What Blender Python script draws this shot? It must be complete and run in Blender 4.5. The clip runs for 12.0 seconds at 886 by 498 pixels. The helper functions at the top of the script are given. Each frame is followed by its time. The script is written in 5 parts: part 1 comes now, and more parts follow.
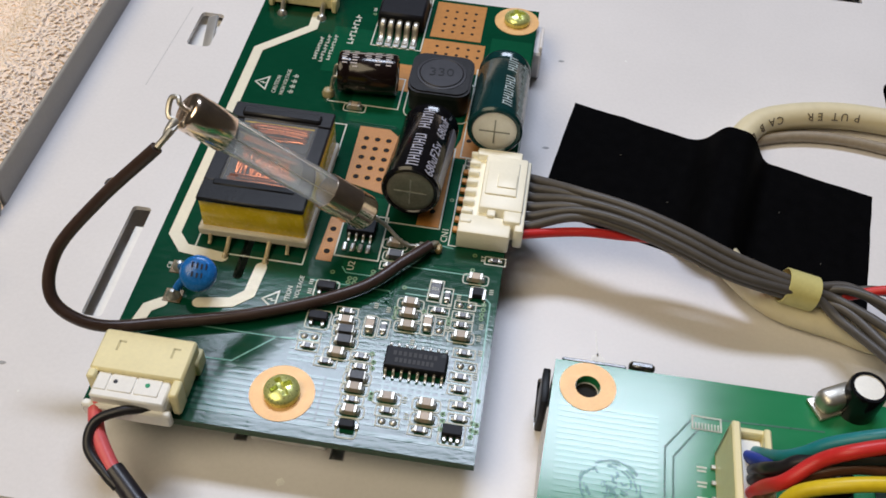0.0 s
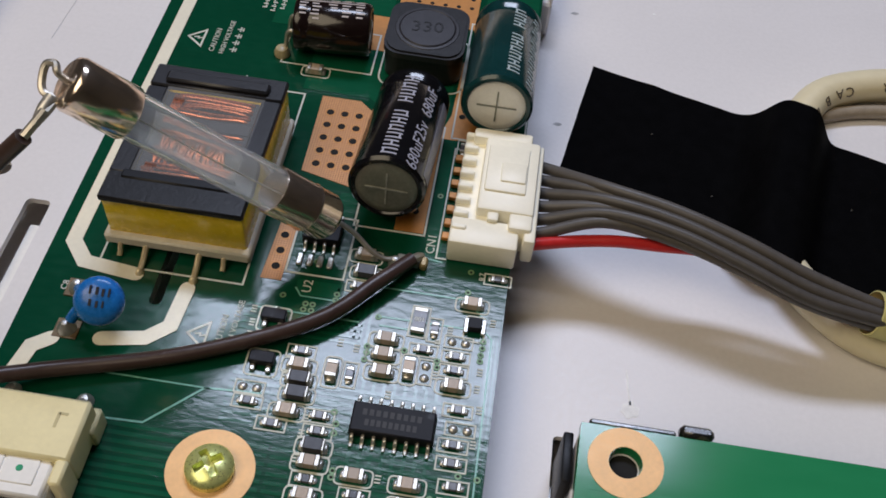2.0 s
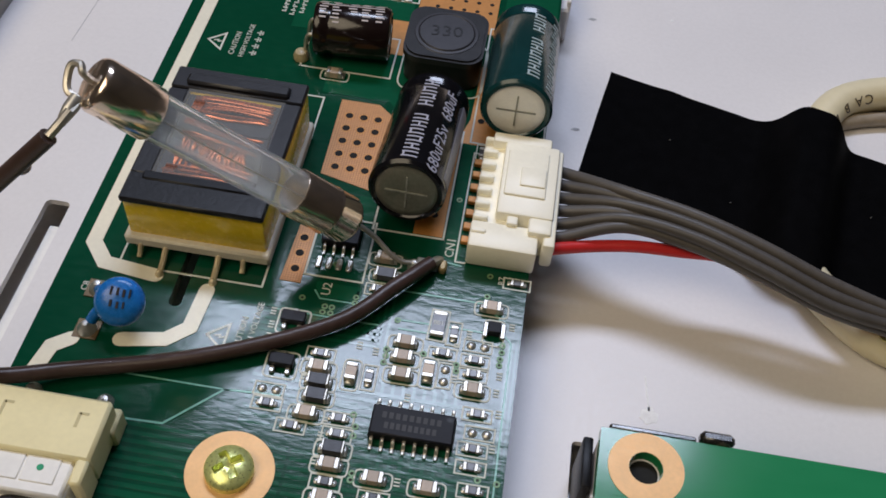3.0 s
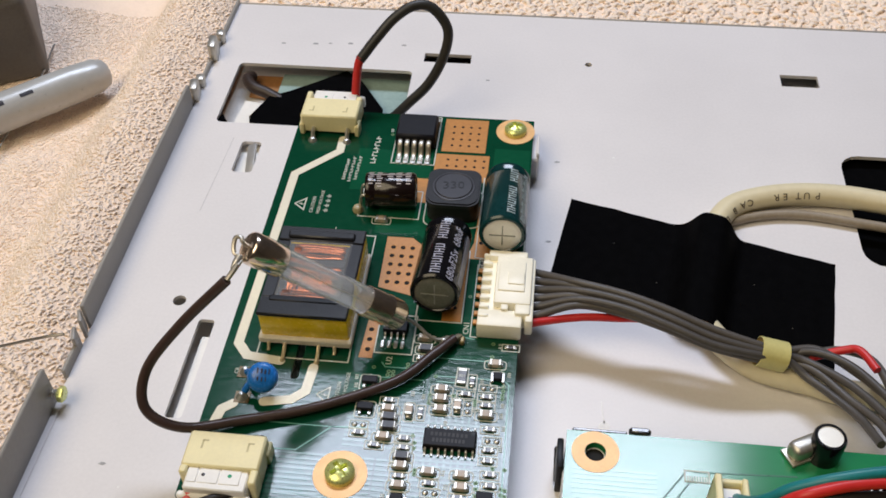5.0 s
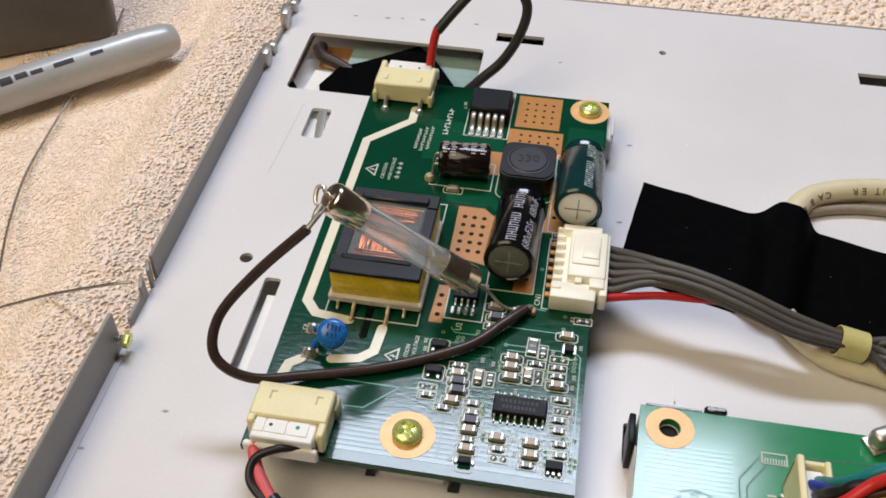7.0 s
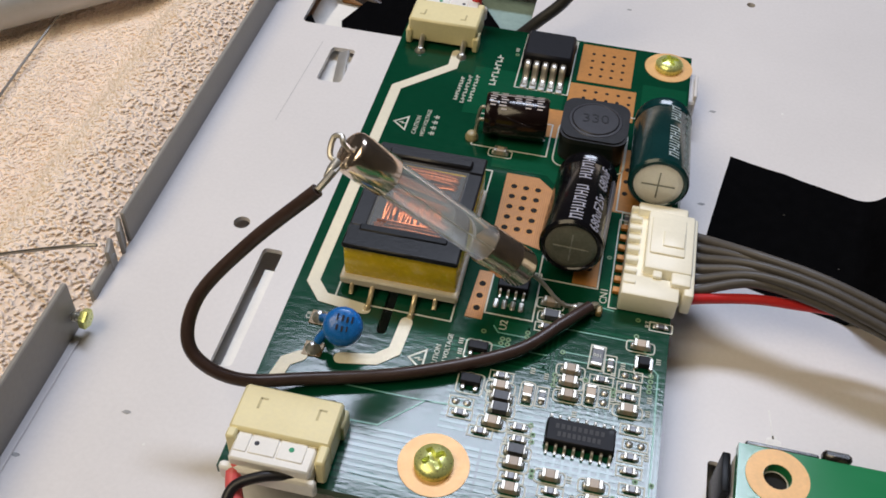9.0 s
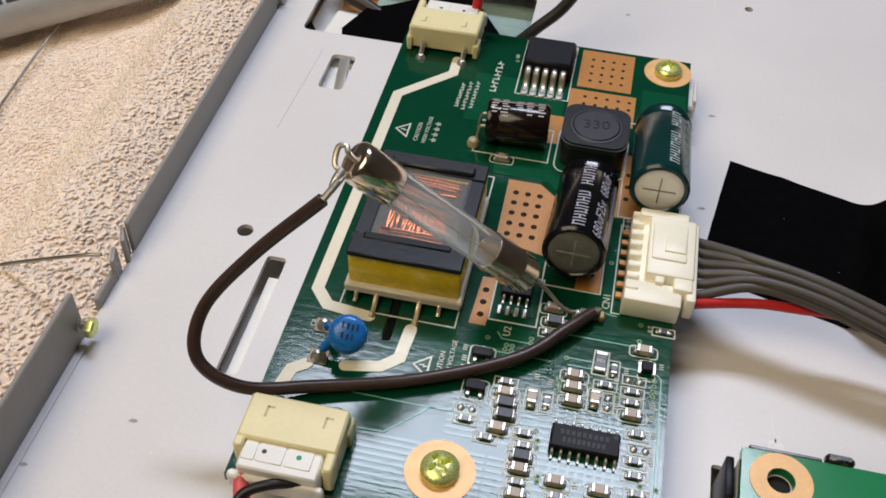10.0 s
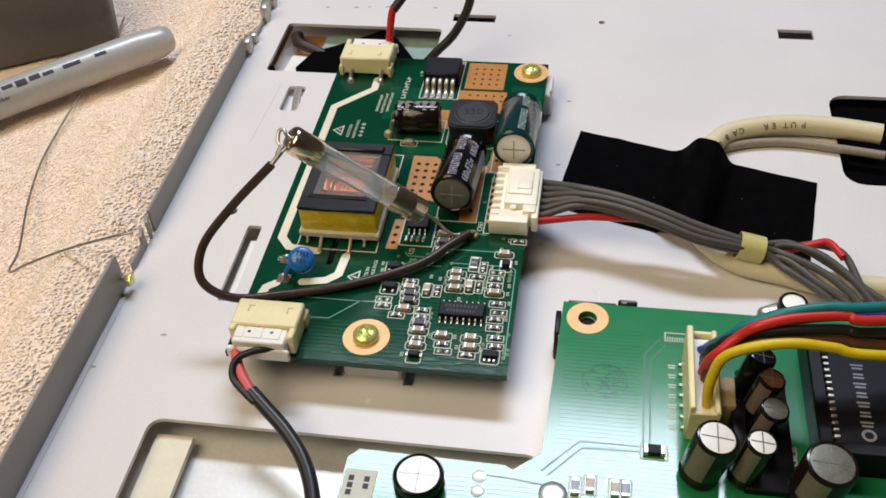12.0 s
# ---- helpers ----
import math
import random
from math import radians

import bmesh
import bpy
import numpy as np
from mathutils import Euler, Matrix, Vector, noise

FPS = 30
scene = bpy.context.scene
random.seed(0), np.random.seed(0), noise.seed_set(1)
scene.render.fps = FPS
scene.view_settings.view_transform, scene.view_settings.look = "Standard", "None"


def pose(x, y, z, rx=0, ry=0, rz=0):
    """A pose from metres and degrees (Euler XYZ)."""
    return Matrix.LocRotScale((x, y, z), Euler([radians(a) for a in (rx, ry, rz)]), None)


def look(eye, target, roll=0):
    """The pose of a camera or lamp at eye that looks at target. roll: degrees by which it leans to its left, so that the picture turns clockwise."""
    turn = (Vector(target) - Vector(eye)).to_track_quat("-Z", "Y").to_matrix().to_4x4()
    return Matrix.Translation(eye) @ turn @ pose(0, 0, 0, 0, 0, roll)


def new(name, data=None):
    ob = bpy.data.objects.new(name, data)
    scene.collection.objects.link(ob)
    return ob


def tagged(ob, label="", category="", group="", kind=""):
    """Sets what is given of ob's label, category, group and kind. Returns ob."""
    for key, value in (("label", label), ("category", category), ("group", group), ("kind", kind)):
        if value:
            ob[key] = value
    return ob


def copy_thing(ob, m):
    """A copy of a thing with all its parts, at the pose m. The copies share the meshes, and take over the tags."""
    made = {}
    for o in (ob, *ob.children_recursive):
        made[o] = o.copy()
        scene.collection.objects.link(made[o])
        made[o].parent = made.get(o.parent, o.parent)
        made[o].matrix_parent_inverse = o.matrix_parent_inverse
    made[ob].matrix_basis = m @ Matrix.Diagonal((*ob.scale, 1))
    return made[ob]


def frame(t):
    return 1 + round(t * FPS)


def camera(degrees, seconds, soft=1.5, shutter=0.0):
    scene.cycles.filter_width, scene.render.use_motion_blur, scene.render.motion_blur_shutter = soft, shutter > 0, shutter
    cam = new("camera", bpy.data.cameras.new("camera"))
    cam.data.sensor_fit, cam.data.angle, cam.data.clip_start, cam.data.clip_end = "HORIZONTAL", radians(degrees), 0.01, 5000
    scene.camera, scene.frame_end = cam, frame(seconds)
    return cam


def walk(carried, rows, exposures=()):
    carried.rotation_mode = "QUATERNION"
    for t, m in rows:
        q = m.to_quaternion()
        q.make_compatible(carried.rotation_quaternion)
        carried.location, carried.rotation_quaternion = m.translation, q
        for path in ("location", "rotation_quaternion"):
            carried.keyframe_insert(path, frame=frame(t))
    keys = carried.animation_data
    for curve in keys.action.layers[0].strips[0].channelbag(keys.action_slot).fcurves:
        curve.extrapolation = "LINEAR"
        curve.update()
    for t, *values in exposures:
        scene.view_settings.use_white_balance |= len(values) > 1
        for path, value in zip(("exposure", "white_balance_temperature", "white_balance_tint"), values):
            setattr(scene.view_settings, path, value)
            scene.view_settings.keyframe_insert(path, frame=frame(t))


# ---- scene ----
# All measures below are in millimetres; MM turns them into metres. z = 0 is the top of the metal plate.
MM = 0.001
cam = camera(48.34, 12.0, 1.7)
# seconds, x, y, z in mm, turns in degrees
PATH = [
    (0, 33.43, -102.82, 137.81, 40.725, -2.598, 8.513),
    (0.5, 32.19, -91.66, 128.36, 39.371, -3.070, 7.304),
    (1, 31.04, -81.21, 126.97, 38.230, -3.914, 7.703),
    (1.5, 28.49, -75.40, 118.68, 38.206, -3.965, 8.361),
    (2, 28.48, -69.87, 112.47, 37.721, -3.835, 7.966),
    (2.5, 28.19, -69.83, 113.98, 37.712, -3.803, 8.160),
    (2.7, 27.76, -69.40, 111.79, 37.804, -3.751, 8.750),
    (4.3, 24.94, -90.67, 132.49, 40.161, -3.490, 6.283),
    (4.5, 28.83, -95.99, 141.47, 40.701, -2.409, 6.383),
    (5, 34.85, -117.42, 165.95, 44.017, 1.040, 6.307),
    (5.5, 16.59, -118.45, 153.33, 44.656, -0.268, 8.604),
    (6, 16.58, -114.13, 147.14, 43.611, -0.050, 10.327),
    (6.5, 25.85, -124.57, 156.02, 44.593, -0.172, 10.019),
    (7, 25.39, -123.49, 157.66, 44.738, -0.341, 9.756),
    (7.2, 23.01, -121.42, 158.27, 44.479, -0.620, 10.016),
    (8.8, 16.14, -96.19, 131.47, 42.588, -2.018, 12.328),
    (9, 15.42, -95.07, 128.50, 42.984, -2.026, 12.504),
    (9.5, 14.96, -92.17, 127.00, 42.470, -1.896, 12.148),
    (10, 14.32, -95.31, 129.79, 43.077, -1.877, 12.061),
    (10.5, 28.10, -101.77, 135.83, 43.005, -0.710, 12.989),
    (11, 26.11, -127.55, 149.29, 44.584, -0.890, 9.251),
    (11.5, 32.78, -159.73, 170.51, 46.460, 1.517, 9.737),
    (12, 47.33, -156.93, 165.29, 46.090, 2.838, 8.693),
]
walk(cam, [(t, pose(x * MM, y * MM, z * MM, rx, ry, rz)) for t, x, y, z, rx, ry, rz in PATH],
     [(0.0, 0.0, 6600, 12), (0.5, -0.02, 6550, 12), (1.5, -0.2, 6400, 15), (2.5, -0.27, 6350, 16), (4.3, -0.07, 6500, 13), (5.0, 0.03, 6650, 13),
      (7.0, 0.08, 6700, 13), (9.0, -0.06, 6650, 13), (10.5, -0.01, 6700, 13), (12.0, 0.12, 6800, 12)])

# ---- light: a long desk lamp behind the board, a warm fill lamp, and a dim room ----
world = bpy.data.worlds.new("room")
scene.world = world
world.use_nodes = True
world.node_tree.nodes["Background"].inputs[0].default_value = (0.9, 0.95, 1.0, 1)
world.node_tree.nodes["Background"].inputs[1].default_value = 0.15


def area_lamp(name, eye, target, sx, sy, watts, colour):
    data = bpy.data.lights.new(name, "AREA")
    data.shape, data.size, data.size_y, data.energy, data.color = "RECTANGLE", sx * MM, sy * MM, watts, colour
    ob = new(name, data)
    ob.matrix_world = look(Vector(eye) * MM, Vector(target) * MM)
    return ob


area_lamp("desk_lamp", (-5, 494, 842), (0, 20, 0), 540, 140, 6.6, (0.72, 0.82, 1.0))
# unseen fill lamp, added for the warm light on the near faces
area_lamp("warm_fill_lamp", (-470, -380, 980), (0, 0, 0), 800, 700, 7.7, (1.0, 0.86, 0.60))


# ---- materials ----
def mat(name, base, rough=0.5, metal=0.0, vary=0.15, grain=1.0, bump=0.0, fine=6.0, spec=0.5, coat=0.0, second=None, per_piece=0.0, rvary=0.1, trans=0.0, ior=1.45, stretch=(1, 1, 1), per_island=0.0):
    """A surface with two scales of variation: grain is the size of the broad mottling in mm, fine how much smaller the grain is."""
    m = bpy.data.materials.new(name)
    m.use_nodes = True
    nt = m.node_tree
    n, l = nt.nodes, nt.links
    b = n["Principled BSDF"]
    b.inputs["Roughness"].default_value, b.inputs["Metallic"].default_value = rough, metal
    b.inputs["Specular IOR Level"].default_value = spec
    b.inputs["IOR"].default_value = ior
    b.inputs["Coat Weight"].default_value = coat
    b.inputs["Coat Roughness"].default_value = 0.12
    b.inputs["Transmission Weight"].default_value = trans
    co = n.new("ShaderNodeTexCoord")
    mp = n.new("ShaderNodeMapping")
    mp.inputs["Scale"].default_value = [1000.0 / grain * s for s in stretch]
    l.new(co.outputs["Object"], mp.inputs["Vector"])
    big = n.new("ShaderNodeTexNoise")
    big.inputs["Scale"].default_value, big.inputs["Detail"].default_value = 1.0, 3.0
    small = n.new("ShaderNodeTexNoise")
    small.inputs["Scale"].default_value, small.inputs["Detail"].default_value = fine, 2.0
    for t in (big, small):
        l.new(mp.outputs[0], t.inputs["Vector"])
    add = n.new("ShaderNodeMath")
    add.operation = "MULTIPLY_ADD"
    l.new(big.outputs[0], add.inputs[0])
    add.inputs[1].default_value = 0.6
    half = n.new("ShaderNodeMath")
    half.operation = "MULTIPLY"
    half.inputs[1].default_value = 0.4
    l.new(small.outputs[0], half.inputs[0])
    l.new(half.outputs[0], add.inputs[2])
    value = add.outputs[0]
    if per_piece or per_island:
        info = n.new("ShaderNodeNewGeometry" if per_island else "ShaderNodeObjectInfo")
        pm = n.new("ShaderNodeMath")
        pm.operation = "MULTIPLY_ADD"
        l.new(info.outputs["Random Per Island" if per_island else "Random"], pm.inputs[0])
        per_piece = per_piece or per_island
        pm.inputs[1].default_value = per_piece
        l.new(value, pm.inputs[2])
        off = n.new("ShaderNodeMath")
        off.operation = "SUBTRACT"
        l.new(pm.outputs[0], off.inputs[0])
        off.inputs[1].default_value = per_piece / 2
        value = off.outputs[0]
    ramp = n.new("ShaderNodeMapRange")
    ramp.inputs["From Min"].default_value, ramp.inputs["From Max"].default_value = 0.3, 0.7
    l.new(value, ramp.inputs["Value"])
    mix = n.new("ShaderNodeMix")
    mix.data_type = "RGBA"
    lo = second or tuple(c * (1 - vary) for c in base)
    hi = base if second else tuple(min(1, c * (1 + vary)) for c in base)
    mix.inputs[6].default_value, mix.inputs[7].default_value = (*lo, 1), (*hi, 1)
    l.new(ramp.outputs[0], mix.inputs[0])
    l.new(mix.outputs[2], b.inputs["Base Color"])
    rr = n.new("ShaderNodeMapRange")
    rr.inputs["To Min"].default_value, rr.inputs["To Max"].default_value = max(0.02, rough - rvary), min(1, rough + rvary)
    l.new(small.outputs[0], rr.inputs["Value"])
    l.new(rr.outputs[0], b.inputs["Roughness"])
    if bump:
        bp = n.new("ShaderNodeBump")
        bp.inputs["Strength"].default_value, bp.inputs["Distance"].default_value = 0.6, bump * MM
        l.new(small.outputs[0], bp.inputs["Height"])
        l.new(bp.outputs[0], b.inputs["Normal"])
    return m


PLATE = mat("painted_steel", (0.75, 0.73, 0.74), 0.38, 0.0, 0.05, 30, 0.02, 40, 0.5)
MASK = mat("green_solder_mask", (0.002, 0.054, 0.027), 0.13, 0.0, 0.12, 9, 0.030, 11, 0.40, 0.0, rvary=0.05, stretch=(0.4, 1.0, 1))
MASK_LIGHT = mat("light_green_solder_mask", (0.016, 0.225, 0.088), 0.14, 0.0, 0.06, 40, 0.010, 22, 0.55, 0.0, rvary=0.03, stretch=(0.3, 1.0, 1))
TRACE_GREEN = mat("copper_under_mask", (0.004, 0.084, 0.041), 0.12, 0.0, 0.12, 9, 0.030, 11, 0.48, 0.0, rvary=0.05, stretch=(0.4, 1.0, 1))
CORE = mat("board_core", (0.16, 0.22, 0.08), 0.7, 0, 0.2, 2)
COPPER_PAD = mat("bare_copper_pad", (0.50, 0.215, 0.050), 0.42, 0.15, 0.12, 1.0, 0.02, 3)
COPPER_HATCH = mat("hatched_copper_pad", (0.55, 0.26, 0.085), 0.45, 0.1, 0.10, 1.0, 0.02, 3)
nt = COPPER_HATCH.node_tree
weave = nt.nodes.new("ShaderNodeTexChecker")
weave.inputs["Scale"].default_value = 1000 / 0.25
weave.inputs["Color1"].default_value, weave.inputs["Color2"].default_value = (1, 1, 1, 1), (0.70, 0.64, 0.56, 1)
turn45 = nt.nodes.new("ShaderNodeMapping")
turn45.inputs["Rotation"].default_value = (0, 0, radians(45))
turn45.inputs["Location"].default_value = (0, 0, 0.0001)
nt.links.new(nt.nodes["Texture Coordinate"].outputs["Object"], turn45.inputs["Vector"])
nt.links.new(turn45.outputs[0], weave.inputs["Vector"])
times = nt.nodes.new("ShaderNodeMix")
times.data_type, times.blend_type = "RGBA", "MULTIPLY"
times.inputs[0].default_value = 1.0
nt.links.new(nt.nodes["Mix"].outputs[2], times.inputs[6])
nt.links.new(weave.outputs[0], times.inputs[7])
nt.links.new(times.outputs[2], nt.nodes["Principled BSDF"].inputs["Base Color"])
RING = mat("tinned_copper_ring", (0.84, 0.50, 0.22), 0.38, 0.1, 0.1, 3, 0.01, 6, 0.4)
SILK = mat("white_print", (0.64, 0.66, 0.59), 0.6, 0, 0.06, 1)
CREAM = mat("cream_tinned_track", (0.80, 0.76, 0.62), 0.5, 0.0, 0.06, 5, 0.02, 8)
SOLDER = mat("solder", (0.60, 0.59, 0.56), 0.36, 0.8, 0.15, 0.6, 0.03, 3)
TIN = mat("tinned_lead", (0.54, 0.51, 0.45), 0.40, 0.8, 0.12, 1, 0.01, 4)
BRASS_TIN = mat("nickel_plated_cap", (0.80, 0.67, 0.56), 0.17, 0.95, 0.12, 4, 0.05, 2.5, rvary=0.06)
BRASS = mat("yellow_zinc_screw", (0.74, 0.78, 0.30), 0.30, 0.6, 0.15, 1.5, 0.02, 4)
BLACK = mat("black_plastic", (0.004, 0.004, 0.005), 0.4, 0, 0.3, 3, 0.02, 8, 0.25)
CHIP = mat("moulded_chip_body", (0.009, 0.009, 0.013), 0.5, 0, 0.25, 1.2, 0.02, 8, 0.25)
# near-black for holes drawn as flat discs, their inner shade in the colour
HOLE = mat("dark_hole", (0.008, 0.007, 0.006), 0.8, 0, 0.2, 1)
BLACK_SLEEVE = mat("black_sleeve", (0.006, 0.006, 0.008), 0.16, 0, 0.2, 6, 0.01, 6, 0.4, 0.2)
GREEN_SLEEVE = mat("dark_green_sleeve", (0.005, 0.038, 0.040), 0.2, 0, 0.2, 6, 0.01, 6, 0.45, 0.2)
BROWN_SLEEVE = mat("brown_black_sleeve", (0.012, 0.007, 0.007), 0.18, 0, 0.2, 4, 0.01, 6, 0.45, 0.2)
ALU = mat("aluminium_can_top", (0.92, 0.90, 0.84), 0.45, 0.15, 0.06, 2, 0.01, 6)
ALU_DULL = mat("dull_can_top", (0.24, 0.24, 0.20), 0.35, 0.6, 0.25, 3, 0.02, 6)
FERRITE = mat("grey_ferrite", (0.015, 0.015, 0.018), 0.42, 0.0, 0.3, 3, 0.05, 6, 0.35, 0.2)
FERRITE_DARK = mat("dark_ferrite", (0.007, 0.007, 0.008), 0.42, 0.0, 0.25, 3, 0.06, 6, 0.3, 0.1)
YELLOW_TAPE = mat("yellow_tape", (0.86, 0.60, 0.02), 0.25, 0, 0.12, 4, 0.02, 5, 0.5, 0.3)
BOBBIN = mat("pale_bobbin", (0.66, 0.61, 0.50), 0.5, 0, 0.1, 3)
ENAMEL = mat("enamelled_copper_wire", (0.38, 0.095, 0.025), 0.28, 0.7, 0.2, 1.2, 0.01, 5)
FILM = mat("clear_film", (0.75, 0.78, 0.80), 0.12, 0, 0.05, 5, 0.03, 5)
FILM.node_tree.nodes["Principled BSDF"].inputs["Alpha"].default_value = 0.09
CREAM_PLASTIC = mat("cream_connector", (0.86, 0.77, 0.45), 0.42, 0, 0.05, 5, 0.02, 8)
WHITE_PLASTIC = mat("white_connector", (0.95, 0.91, 0.76), 0.38, 0, 0.04, 5, 0.02, 8)
WHITE_PLUG = mat("white_plug", (0.86, 0.85, 0.82), 0.4, 0, 0.05, 5, 0.02, 8)
BLUE = mat("blue_epoxy", (0.012, 0.16, 0.52), 0.28, 0, 0.12, 2.5, 0.05, 4, 0.5, 0.3)
CERAMIC = mat("ceramic_chip", (0.50, 0.40, 0.31), 0.4, 0, 0.2, 0.8, per_piece=0.5)
RESISTOR = mat("black_resistor", (0.085, 0.085, 0.095), 0.25, 0, 0.3, 0.8, per_piece=0.4)
BROWN_WIRE = mat("brown_wire", (0.050, 0.030, 0.026), 0.34, 0, 0.2, 5, 0.03, 6)
GREY_WIRE = mat("grey_wire", (0.082, 0.074, 0.068), 0.45, 0, 0.15, 6, 0.02, 6, per_piece=0.3)
RED_WIRE = mat("red_wire", (0.62, 0.03, 0.03), 0.4, 0, 0.12, 6)
PINK_WIRE = mat("pinkish_red_wire", (0.75, 0.12, 0.13), 0.42, 0, 0.12, 6)
BLACK_WIRE = mat("black_wire", (0.014, 0.013, 0.016), 0.4, 0, 0.2, 6)
DARK_WIRE = mat("dark_grey_wire", (0.035, 0.034, 0.032), 0.45, 0, 0.2, 6)
TEAL_WIRE = mat("teal_wire", (0.01, 0.20, 0.22), 0.4, 0, 0.12, 6)
YELLOW_WIRE = mat("yellow_wire", (0.75, 0.55, 0.02), 0.4, 0, 0.12, 6)
BLUE_WIRE = mat("blue_wire", (0.02, 0.05, 0.35), 0.4, 0, 0.12, 6)
CABLE = mat("cream_cable_jacket", (0.74, 0.66, 0.45), 0.45, 0, 0.06, 8, 0.02, 5)
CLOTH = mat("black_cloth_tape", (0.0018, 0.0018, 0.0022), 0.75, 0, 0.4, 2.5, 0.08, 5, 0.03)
YELLOW_PAPER = mat("pale_yellow_tape", (0.62, 0.56, 0.22), 0.55, 0, 0.08, 3, 0.03, 5)
PANEL = mat("bright_metal_panel", (0.76, 0.76, 0.74), 0.35, 0.25, 0.1, 30, 0.02, 30)
TOWEL = mat("peach_towel", (0.96, 0.78, 0.64), 0.95, 0, 0.05, 9, 0.2, 8, 0.08)
TERRY = mat("peach_terry_loops", (0.99, 0.825, 0.695), 0.9, 0, 0.04, 14, 0.0, 8, 0.1, per_island=0.2)
MARKER = mat("silver_grey_marker", (0.46, 0.47, 0.47), 0.32, 0.15, 0.06, 8, 0.0, 6)
INK = mat("dark_ink", (0.02, 0.02, 0.03), 0.5, 0, 0.2, 1)
# rim: a darker, warmer grey than the sheet it belongs to
RIM_STEEL = mat("darker_steel_rim", (0.33, 0.31, 0.285), 0.45, 0.1, 0.10, 20, 0.02, 20, 0.4)
WALLS = mat("room_paint", (0.30, 0.27, 0.23), 0.8, 0, 0.06, 200)
GLASS = bpy.data.materials.new("fuse_glass")
GLASS.use_nodes = True
for key, v in (("Base Color", (0.97, 0.98, 0.97, 1)), ("Roughness", 0.04), ("Transmission Weight", 0.925), ("IOR", 1.35)):
    GLASS.node_tree.nodes["Principled BSDF"].inputs[key].default_value = v


# ---- building helpers (millimetres) ----
def thing(name, x, y, z, label, category, group="", kind="", rz=0):
    ob = new(name)
    ob.empty_display_size = 0.002
    ob.matrix_world = pose(x * MM, y * MM, z * MM, 0, 0, rz)
    return tagged(ob, label, category, group, kind)


def mesh_of(name, bm, material, smooth=False):
    for v in bm.verts:
        v.co *= MM
    bmesh.ops.recalc_face_normals(bm, faces=bm.faces)
    me = bpy.data.meshes.new(name)
    bm.to_mesh(me)
    bm.free()
    me.materials.append(material)
    if smooth:
        me.polygons.foreach_set("use_smooth", [True] * len(me.polygons))
        me.set_sharp_from_angle(angle=radians(38))
    return me


def part(name, bm, material, parent=None, label="", at=None, smooth=True):
    me = bm if isinstance(bm, bpy.types.Mesh) else mesh_of(name, bm, material, smooth)
    ob = new(name, me)
    if at is not None:
        ob.matrix_basis = at
    if parent is not None:
        ob.parent = parent
    return tagged(ob, label)


def place(x, y, z, rx=0, ry=0, rz=0):
    return pose(x * MM, y * MM, z * MM, rx, ry, rz)


def add_box(bm, x, y, z, sx, sy, sz, bevel=0.0, rz=0.0, taper=1.0, seg=1):
    """A box whose bottom middle is at x, y, z."""
    got = bmesh.ops.create_cube(bm, size=1.0)["verts"]
    for v in got:
        k = taper if v.co.z > 0 else 1.0
        v.co = Vector((v.co.x * sx * k, v.co.y * sy * k, (v.co.z + 0.5) * sz))
    if bevel:
        edges = list({e for v in got for e in v.link_edges})
        out = bmesh.ops.bevel(bm, geom=edges, offset=bevel, segments=seg, affect="EDGES", profile=0.5)
        got = list({v for f in out["faces"] for v in f.verts} | {v for v in got if v.is_valid})
    turn = Matrix.Translation((x, y, z)) @ Matrix.Rotation(radians(rz), 4, "Z")
    for v in got:
        v.co = turn @ v.co
    return got


def box(*a, **k):
    bm = bmesh.new()
    add_box(bm, *a, **k)
    return bm


def add_lathe(bm, p0, axis, profile, seg=24):
    """Turns (along, radius) pairs round the axis that starts at p0."""
    q = Vector((0, 0, 1)).rotation_difference(Vector(axis).normalized())
    rings = []
    for d, r in profile:
        if r < 1e-6:
            rings.append([bm.verts.new(Vector(p0) + q @ Vector((0, 0, d)))])
        else:
            rings.append([bm.verts.new(Vector(p0) + q @ Vector((r * math.cos(2 * math.pi * i / seg), r * math.sin(2 * math.pi * i / seg), d))) for i in range(seg)])
    for a, b in zip(rings, rings[1:]):
        for i in range(seg):
            j = (i + 1) % seg
            if len(a) == 1 and len(b) == 1:
                continue
            if len(a) == 1:
                bm.faces.new((a[0], b[j], b[i]))
            elif len(b) == 1:
                bm.faces.new((a[i], a[j], b[0]))
            else:
                bm.faces.new((a[i], a[j], b[j], b[i]))


def lathe(p0, axis, profile, seg=24):
    bm = bmesh.new()
    add_lathe(bm, p0, axis, profile, seg)
    return bm


def rod(p0, p1, r, seg=16, r1=None):
    d = (Vector(p1) - Vector(p0)).length
    e = min(r, d / 2) * 0.15
    r1 = r if r1 is None else r1
    return lathe(p0, Vector(p1) - Vector(p0), [(0, 0), (0, r - e), (e, r), (d - e, r1), (d, r1 - e), (d, 0)], seg)


def curve_points(pts, steps=8):
    """A smooth line through the points (Catmull-Rom)."""
    p = [Vector(v) for v in pts]
    p = [2 * p[0] - p[1], *p, 2 * p[-1] - p[-2]]
    out = []
    for a, b, c, d in zip(p, p[1:], p[2:], p[3:]):
        for i in range(steps):
            t = i / steps
            out.append(0.5 * (2 * b + (c - a) * t + (2 * a - 5 * b + 4 * c - d) * t * t + (3 * b - a - 3 * c + d) * t**3))
    return [*out, p[-2]]


